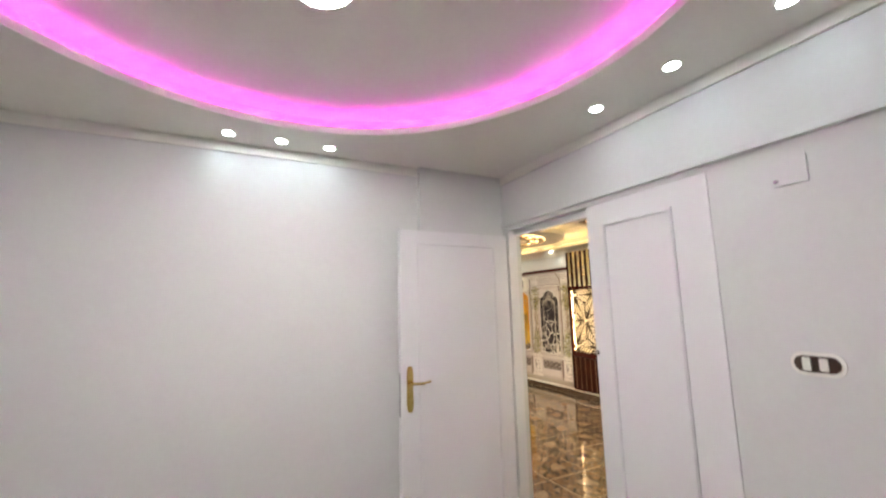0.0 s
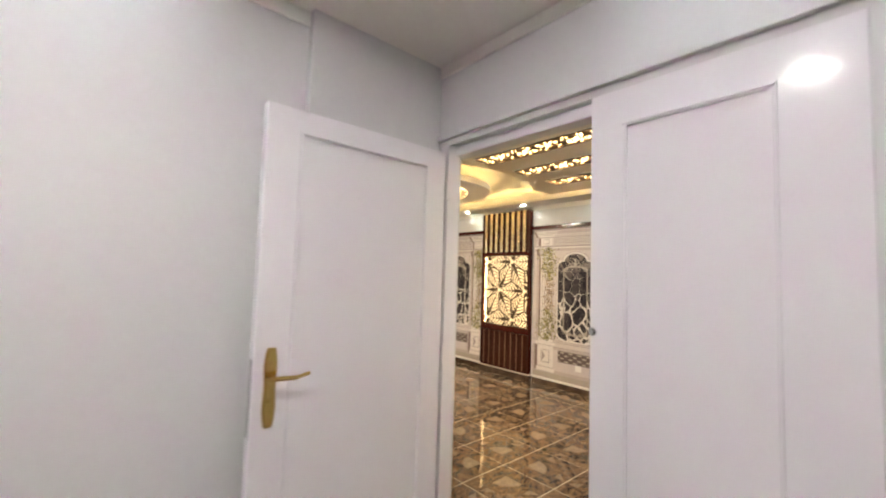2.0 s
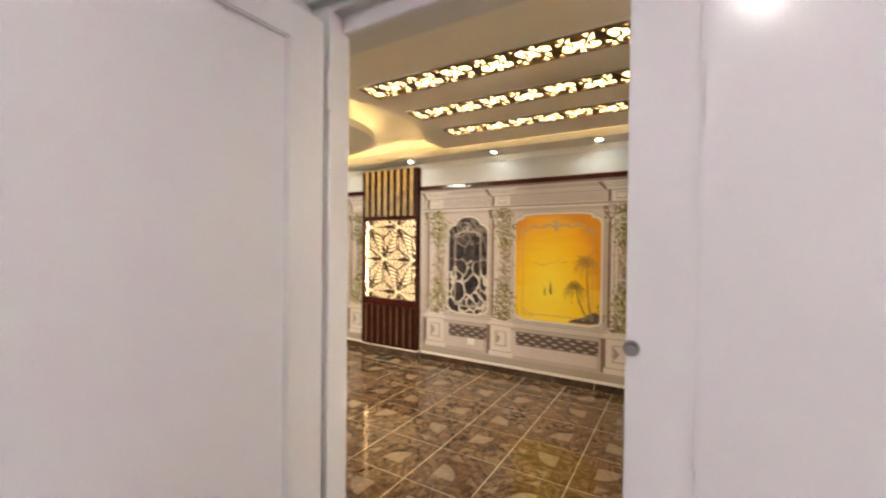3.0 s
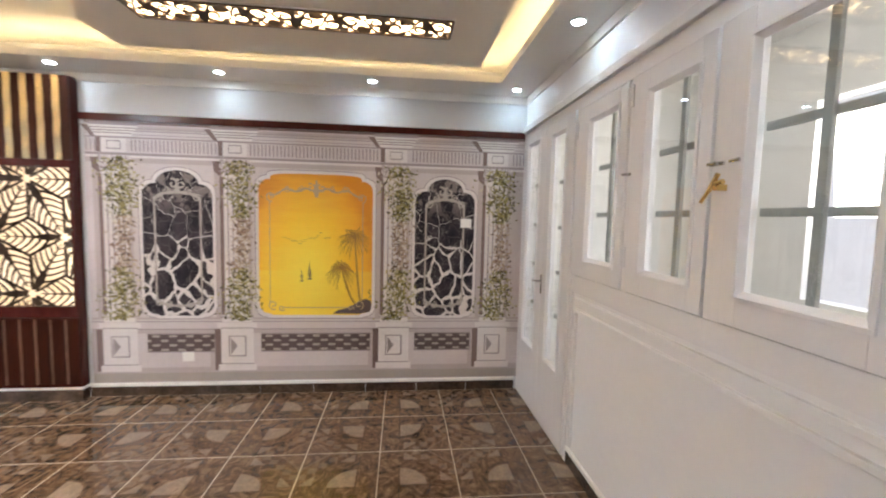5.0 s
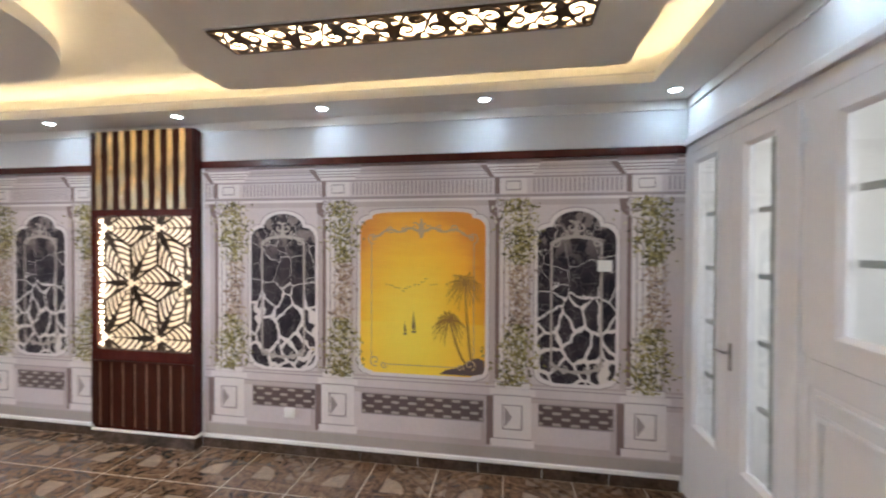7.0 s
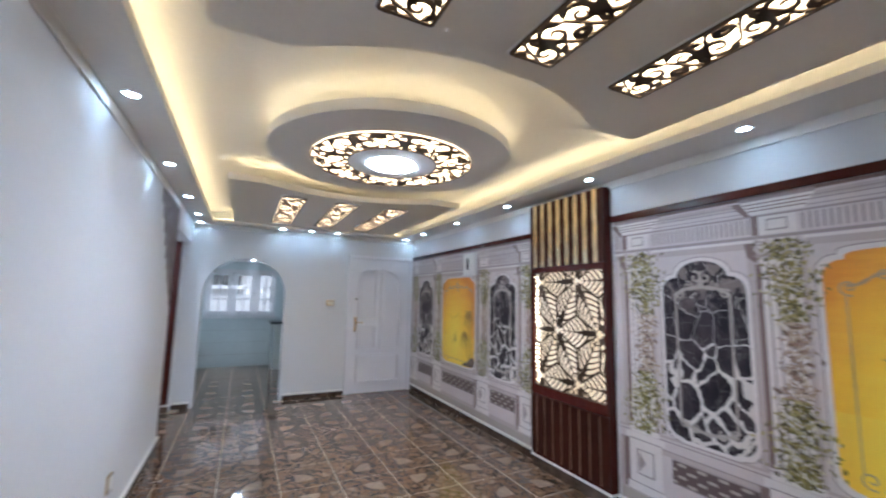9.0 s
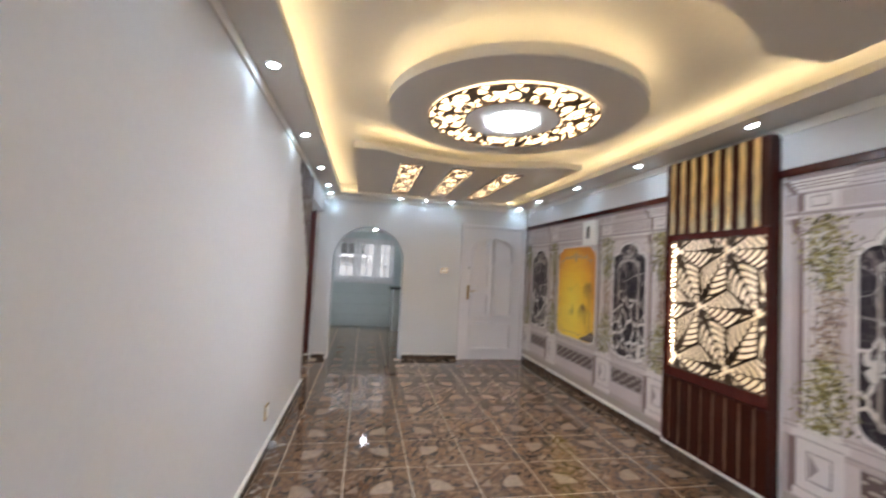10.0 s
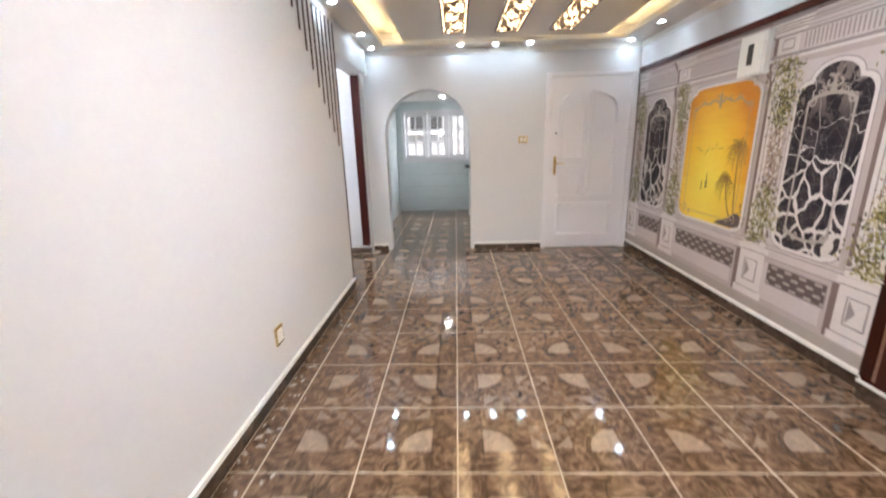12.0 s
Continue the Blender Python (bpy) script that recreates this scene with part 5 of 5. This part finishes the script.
# ---- glazed south wall ----
def casement(x0, x1, z0, z1, gx0, gx1, gz0, gz1, bars, name, label, group, parent=None):
    """A sash with a sunk pane and grey bars behind the glass."""
    s = thing(name, label, "window" if name == "window_sash" else "door", group, "structure")
    y = Y_SOUTH
    part("sash_frame", boxes([(x0, gx0, y - 0.03, y + 0.02, z0, z1), (gx1, x1, y - 0.03, y + 0.02, z0, z1),
                              (gx0, gx1, y - 0.03, y + 0.02, z0, gz0), (gx0, gx1, y - 0.03, y + 0.02, gz1, z1)], 0.003), FRAME_W, s)
    bm = bmesh.new()
    e = 0.014
    for r in ((gx0 - e, gx1 + e, gz0 - e, gz0), (gx0 - e, gx1 + e, gz1, gz1 + e), (gx0 - e, gx0, gz0, gz1), (gx1, gx1 + e, gz0, gz1)):
        box(bm, r[0], r[1], y + 0.02, y + 0.026, r[2], r[3], 0.002)
    for rows in (((gx0, gz0), (gx1, gz0), (0, 1)), ((gx0, gz1), (gx1, gz1), (0, -1)), ((gx0, gz0), (gx0, gz1), (1, 0)), ((gx1, gz0), (gx1, gz1), (-1, 0))):
        (pa, pb), (qa, qb), (ia, ib) = rows
        m = 0.016
        ends = [[bm.verts.new(v) for v in ((a, y + 0.022, b), (a + ia * m + (ka if ib else 0) * m, y + 0.008, b + ib * m + (kb if ia else 0) * m), (a, y + 0.008, b))]
                for a, b, ka, kb in ((pa, pb, 1, 1), (qa, qb, -1, -1))]
        for k in range(3):
            bm.faces.new((ends[0][k], ends[0][(k + 1) % 3], ends[1][(k + 1) % 3], ends[1][k]))
        bm.faces.new(ends[0])
        bm.faces.new(ends[1][::-1])
    part("bead", bm, FRAME_W, s)
    g = part("pane", boxes([(gx0 + 0.001, gx1 - 0.001, y + 0.003, y + 0.0075, gz0 + 0.001, gz1 - 0.001)]), GLASS, s, "clear glass pane")
    g.visible_shadow = False
    c = (gx0 + gx1) / 2
    part("bar", boxes([(c - 0.012, c + 0.012, y - 0.045, y - 0.031, gz0 - 0.02, gz1 + 0.02)], 0.002), BAR, s)
    for k in range(1, bars + 1):
        z = gz0 + (gz1 - gz0) * k / (bars + 1)
        part("bar", boxes([(gx0 - 0.01, gx1 + 0.01, y - 0.060, y - 0.046, z - 0.012, z + 0.012)], 0.002), BAR, s)
    return s


def build_south():
    y = Y_SOUTH
    tagged(part("window_frame_south", boxes([
        (2.13, 2.17, y - 0.08, y + 0.012, 0, 2.07), (3.095, X_MURAL - 0.002, y - 0.08, y + 0.012, 0, 2.07), (2.17, 3.095, y - 0.08, y + 0.012, 2.02, 2.07),
        (0.05, 2.13, y - 0.08, y + 0.012, 2.0, 2.07), (0.05, 2.13, y - 0.08, y + 0.012, 1.0, 1.095), (1.605, 1.64, y - 0.08, y + 0.012, 1.095, 2.0),
        (1.09, 1.155, y - 0.08, y + 0.012, 1.095, 2.0), (0.56, 0.60, y - 0.08, y + 0.012, 1.095, 2.0), (0.05, 0.09, y - 0.08, y + 0.012, 1.095, 2.0)], 0.004), FRAME_W),
        "white enamelled frame of the glazed partition", "window frame", kind="structure")
    tagged(part("trim_head", boxes([(0.0, X_MURAL - 0.02, y, y + 0.03, 2.072, 2.115)], 0.006), FRAME_W), "white moulded head rail over the glazing", "trim", kind="structure")
    # dado panel
    bm = boxes([(0.12, 2.09, y, y + 0.02, 0.955, 0.978), (0.12, 2.09, y, y + 0.02, 0.895, 0.915), (2.07, 2.09, y, y + 0.02, 0.12, 0.895)], 0.003)
    tagged(part("trim_dado", bm, SATIN), "white moulding lines on the lower partition", "trim", kind="structure")
    grp = "glazed partition sashes"
    lab = "white window sash with grey bars behind its glass"
    s = casement(1.645, 2.125, 1.10, 1.995, 1.715, 1.995, 1.19, 1.915, 2, "window_sash", lab, grp)
    casement(1.16, 1.60, 1.10, 1.995, 1.225, 1.50, 1.19, 1.915, 2, "window_sash", lab, grp)
    casement(0.605, 1.085, 1.10, 1.995, 0.69, 1.025, 1.19, 1.915, 2, "window_sash", lab, grp)
    casement(0.095, 0.555, 1.10, 1.995, 0.175, 0.47, 1.19, 1.915, 2, "window_sash", lab, grp)
    door_lab = "tall narrow white door leaf with glazing bars"
    a = casement(2.175, 2.628, 0.012, 2.015, 2.295, 2.515, 0.47, 1.94, 4, "door_leaf", door_lab, "balcony doors")
    b = casement(2.632, 3.09, 0.012, 2.015, 2.745, 3.0, 0.47, 1.96, 4, "door_leaf", door_lab, "balcony doors")
    bm = boxes([(2.600, 2.622, y + 0.02, y + 0.026, 0.90, 1.03)], 0.002)
    tube(bm, (2.611, y + 0.022, 0.985), (2.611, y + 0.055, 0.985), 0.007)
    tube(bm, (2.611, y + 0.055, 0.985), (2.70, y + 0.055, 0.98), 0.006)
    part("handle", bm, CHROME, a, "chrome lever handle")
    # small bolts and hinges
    for x, z in ((1.625, 1.60), (1.135, 1.58), (1.05, 1.58)):
        bm = boxes([(x - 0.028, x + 0.028, y + 0.012, y + 0.018, z - 0.006, z + 0.006)], 0.001)
        tube(bm, (x - 0.01, y + 0.028, z), (x + 0.022, y + 0.028, z), 0.005)
        tube(bm, (x - 0.01, y + 0.016, z), (x - 0.01, y + 0.032, z), 0.006)
        part("latch", bm, CHROME, s, "small bright metal latch")
    bm = bmesh.new()
    tube(bm, (1.095, y + 0.012, 1.505), (1.095, y + 0.050, 1.505), 0.010, 16)
    tube(bm, (1.090, y + 0.046, 1.545), (1.118, y + 0.050, 1.495), 0.007, 16)
    tube(bm, (1.118, y + 0.050, 1.495), (1.146, y + 0.052, 1.462), 0.0055, 16)
    tube(bm, (1.095, y + 0.048, 1.515), (1.070, y + 0.046, 1.520), 0.008, 16)
    part("handle", bm, BRASS, s, "turned brass handle")
    for x, z in ((2.15, 0.12), (2.15, 1.02), (2.15, 1.85), (1.62, 1.2), (1.62, 1.88)):
        bm = bmesh.new()
        tube(bm, (x, y + 0.018, z), (x, y + 0.018, z + 0.09), 0.007)
        part("hinge", bm, FRAME_W, a if x > 2 else s)


# ---- kitchen and outside ----
def build_kitchen():
    y = 11.12
    wx0, wx1, wz0, wz1 = 0.0, 1.30, 0.98, 1.94
    win = tagged(part("window_1", boxes([
        (wx0, wx0 + 0.05, y + 0.02, y + 0.09, wz0, wz1), (wx1 - 0.05, wx1, y + 0.02, y + 0.09, wz0, wz1),
        (wx0 + 0.05, wx1 - 0.05, y + 0.02, y + 0.09, wz0, wz0 + 0.05), (wx0 + 0.05, wx1 - 0.05, y + 0.02, y + 0.09, wz1 - 0.05, wz1),
        (0.46, 0.50, y + 0.02, y + 0.09, wz0 + 0.05, wz1 - 0.05), (0.88, 0.92, y + 0.02, y + 0.09, wz0 + 0.05, wz1 - 0.05)], 0.004), FRAME_W),
        "white three-part kitchen window with small panes", "window", kind="structure")
    part("window_sill", boxes([(wx0 - 0.04, wx1 + 0.04, y - 0.03, y - 0.0, wz0 - 0.03, wz0)], 0.004), FRAME_W, win)
    for a, b in ((0.06, 0.45), (0.51, 0.87), (0.93, 1.24)):
        sash = part("sash", boxes([(a, a + 0.05, y - 0.012, y + 0.018, wz0 + 0.04, wz1 - 0.04), (b - 0.05, b, y - 0.012, y + 0.018, wz0 + 0.04, wz1 - 0.04),
                                   (a + 0.05, b - 0.05, y - 0.012, y + 0.018, wz0 + 0.04, wz0 + 0.12), (a + 0.05, b - 0.05, y - 0.012, y + 0.018, wz1 - 0.12, wz1 - 0.04)], 0.003), FRAME_W, win)
        c = (a + b) / 2
        z0, z1 = wz0 + 0.12, wz1 - 0.12
        rows = [(c - 0.013, c + 0.013, y - 0.006, y + 0.012, z0, z1)]
        part("glazing_bar", boxes(rows), FRAME_W, sash)
        for k in (1, 2):
            z = z0 + (z1 - z0) * k / 3
            part("glazing_bar", boxes([(a + 0.05, b - 0.05, y - 0.004, y + 0.010, z - 0.012, z + 0.012)]), FRAME_W, sash)
        g = part("pane", boxes([(a + 0.052, b - 0.052, y + 0.013, y + 0.016, z0, z1)]), GLASS, sash, "clear glass pane")
        g.visible_shadow = False
    bm = bmesh.new()
    tube(bm, (0.885, y - 0.02, 1.46), (0.885, y - 0.05, 1.46), 0.012)
    part("catch", bm, DARK, win)
    tagged(part("kitchen_counter", boxes([(1.20, 1.945, 10.45, 11.115, 0.87, 0.91)], 0.006), COUNTER), "dark polished granite kitchen counter top", "counter")
    tagged(part("counter_base", boxes([(1.26, 1.94, 10.5, 11.11, 0.0, 0.869)], 0.004), KTILE), "pale tiled base under the kitchen counter", "counter base")
    lamp = thing("kitchen_light", "small square white ceiling lamp", "ceiling lamp")
    lamp.location = (0.82, 10.1, 2.10)
    part("body", boxes([(-0.05, 0.05, -0.05, 0.05, -0.03, 0.0)], 0.006), PLASTIC, lamp)
    part("lens", boxes([(-0.036, 0.036, -0.036, 0.036, -0.036, -0.031)], 0.002), KITCHEN_M, lamp)
    # tile joints of the kitchen wall
    bm = bmesh.new()
    for k in range(1, 5):
        box(bm, -0.108, 1.19, 11.117, 11.1205, 0.24 * k - 0.0015, 0.24 * k + 0.0015)
    tagged(part("trim_tile_joints", bm, BAR), "thin grey joints between kitchen wall tiles", "trim", kind="structure")


def build_outside():
    tagged(part("ground", boxes([(-300, 300, -300, 300, -6.3, -6.0)]), GROUT), "dusty pale ground far below the flat", "ground", kind="structure")
    for nm, x0, x1, y0, y1, side in (("apartment_building", -6, 8, 16.5, 20, -1), ("apartment_building", -6, 9, -13, -8, 1)):
        b = thing(nm, "plain apartment building with rows of windows across the street", "building", "facing buildings")
        top = 8 if side < 0 else 17
        part("wall", boxes([(x0, x1, y0, y1, -6, top)]), GREYFRONT if side < 0 else PALEFRONT, b)
        yf = y0 if side < 0 else y1
        for i in range(6):
            for j in range(4 if side < 0 else 7):
                x, z = x0 + 1.2 + 2.2 * i, -4.5 + 3.1 * j
                w = part("window", boxes([(x, x + 1.0, yf - 0.05, yf + 0.05, z, z + 1.3)]), DARK, b)
                part("sill", boxes([(x - 0.1, x + 1.1, yf - 0.15, yf + 0.15, z - 0.1, z)]), FRAME_W, w)
        part("roof", boxes([(x0 - 0.3, x1 + 0.3, y0 - 0.3, y1 + 0.3, top, top + 0.3)]), BALCONY, b)


def build_tiles(slab):
    """Floor tiles of hall, kitchen and passage: cut at the walls, turned by fours about each medallion."""
    cache = {}
    gap = 0.0030
    areas = ((XW + 0.013, X_MURAL - 0.011, Y_SOUTH + 0.001, Y_END), (-0.10, 1.94, Y_END, 11.11), (-1.59, XW + 0.013, 6.66, 7.845), (-TH, XW + 0.013, 0.78, 2.03), (0.2, 1.20, Y_END, Y_END + 0.001))
    for ax0, ax1, ay0, ay1 in areas:
        for i in range(-5, 9):
            for j in range(-4, 24):
                cx0, cy0 = TX + TILE * i, TY + TILE * j
                x0, x1, y0, y1 = max(cx0 + gap, ax0), min(cx0 + TILE - gap, ax1), max(cy0 + gap, ay0), min(cy0 + TILE - gap, ay1)
                if x1 - x0 < 0.004 or y1 - y0 < 0.004:
                    continue
                turn = {(1, 1): 0, (0, 1): 90, (0, 0): 180, (1, 0): 270}[(i % 2, j % 2)]
                mx, my = cx0 + TILE / 2, cy0 + TILE / 2
                c, s = round(math.cos(radians(-turn))), round(math.sin(radians(-turn)))
                p = [((x - mx) * c - (y - my) * s, (x - mx) * s + (y - my) * c) for x, y in ((x0, y0), (x1, y1))]
                key = (round(min(p[0][0], p[1][0]), 3), round(max(p[0][0], p[1][0]), 3), round(min(p[0][1], p[1][1]), 3), round(max(p[0][1], p[1][1]), 3))
                if key not in cache:
                    bm = boxes([(*key, -0.0038, 0.0)])
                    bmesh.ops.recalc_face_normals(bm, faces=bm.faces)
                    me = bpy.data.meshes.new("tile")
                    bm.to_mesh(me)
                    bm.free()
                    me.materials.append(TILE_M)
                    cache[key] = me
                ob = new("tile", cache[key])
                ob.parent = slab
                ob.matrix_basis = pose(mx, my, 0, 0, 0, turn)


def build_chips():
    """Pale and dark flat shards scattered along the west skirting."""
    rng = random.Random(11)
    for nm, mt, count, lab in (("pale_shards", P_STEP, 170, "pale flat shards scattered along the skirting"), ("dark_shards", SKIRT, 160, "dark flat shards scattered along the skirting")):
        bm = bmesh.new()
        for k in range(count):
            x = XW + 0.02 + abs(rng.gauss(0, 0.07))
            y = rng.uniform(2.7, 6.2)
            if x > 0.33:
                continue
            s, t = 0.004 + 0.026 * rng.random() ** 2, rng.uniform(0, 6.28)
            n = rng.randint(4, 6)
            st = rng.uniform(0.2, 0.55)
            pts = []
            for i in range(n):
                q = 2 * math.pi * i / n
                r = s * rng.uniform(0.6, 1.2)
                a, b = r * math.cos(q), r * st * math.sin(q)
                pts.append((x + a * math.cos(t) - b * math.sin(t), y + a * math.sin(t) + b * math.cos(t)))
            prism(bm, pts, lambda a, b, d: (a, b, d), 0.0003, 0.0014)
        tagged(part(nm, bm, mt), lab, "debris", kind="stuff")


# ---- build ----
build_walls()
build_ceilings()
floor_slab = build_floor_slabs()
build_bedroom_door()
build_bedroom_small()
build_downlights()
for gx in (0.985, 1.495, 2.005):
    build_grille(gx, gx + 0.185, 1.48, 3.01, "long ceiling light behind dark pierced scrollwork")
    build_grille(gx - 0.05, gx + 0.165, 5.80, 7.30, "long ceiling light behind dark pierced scrollwork")
build_ring_light()
build_feature_panel()
mural = build_mural()
copy_thing(mural, pose(0, 4.075, 0))
build_hall_small()
build_end_door()
build_south()
build_kitchen()
build_outside()
skirting("baseboard_west", XW, XW + 0.012, DOOR_Y1 + 0.095, 6.64, "y")
skirting("baseboard_mural", X_MURAL - 0.010, X_MURAL, Y_SOUTH + 0.03, PY0 - 0.013, "y")
skirting("baseboard_mural", X_MURAL - 0.010, X_MURAL, PY1 + 0.013, Y_END - 0.001, "y")
skirting("baseboard_end", 1.25, 2.088, Y_END - 0.010, Y_END, "x", 0.06)
skirting("baseboard_end", -0.038, 0.15, Y_END - 0.010, Y_END, "x", 0.06)
skirting("baseboard_passage", -1.59, -0.042, 7.858, 7.870, "x")
skirting("baseboard_south", 0.01, 2.128, Y_SOUTH, Y_SOUTH + 0.010, "x")
tagged(part("floor_balcony", boxes([(0.0, X_MURAL, -0.75, Y_SOUTH - 0.12, -0.004, 0.0)]), TILE_M), "brown tiled balcony floor", "floor", kind="structure")
build_chips()
build_tiles(floor_slab)
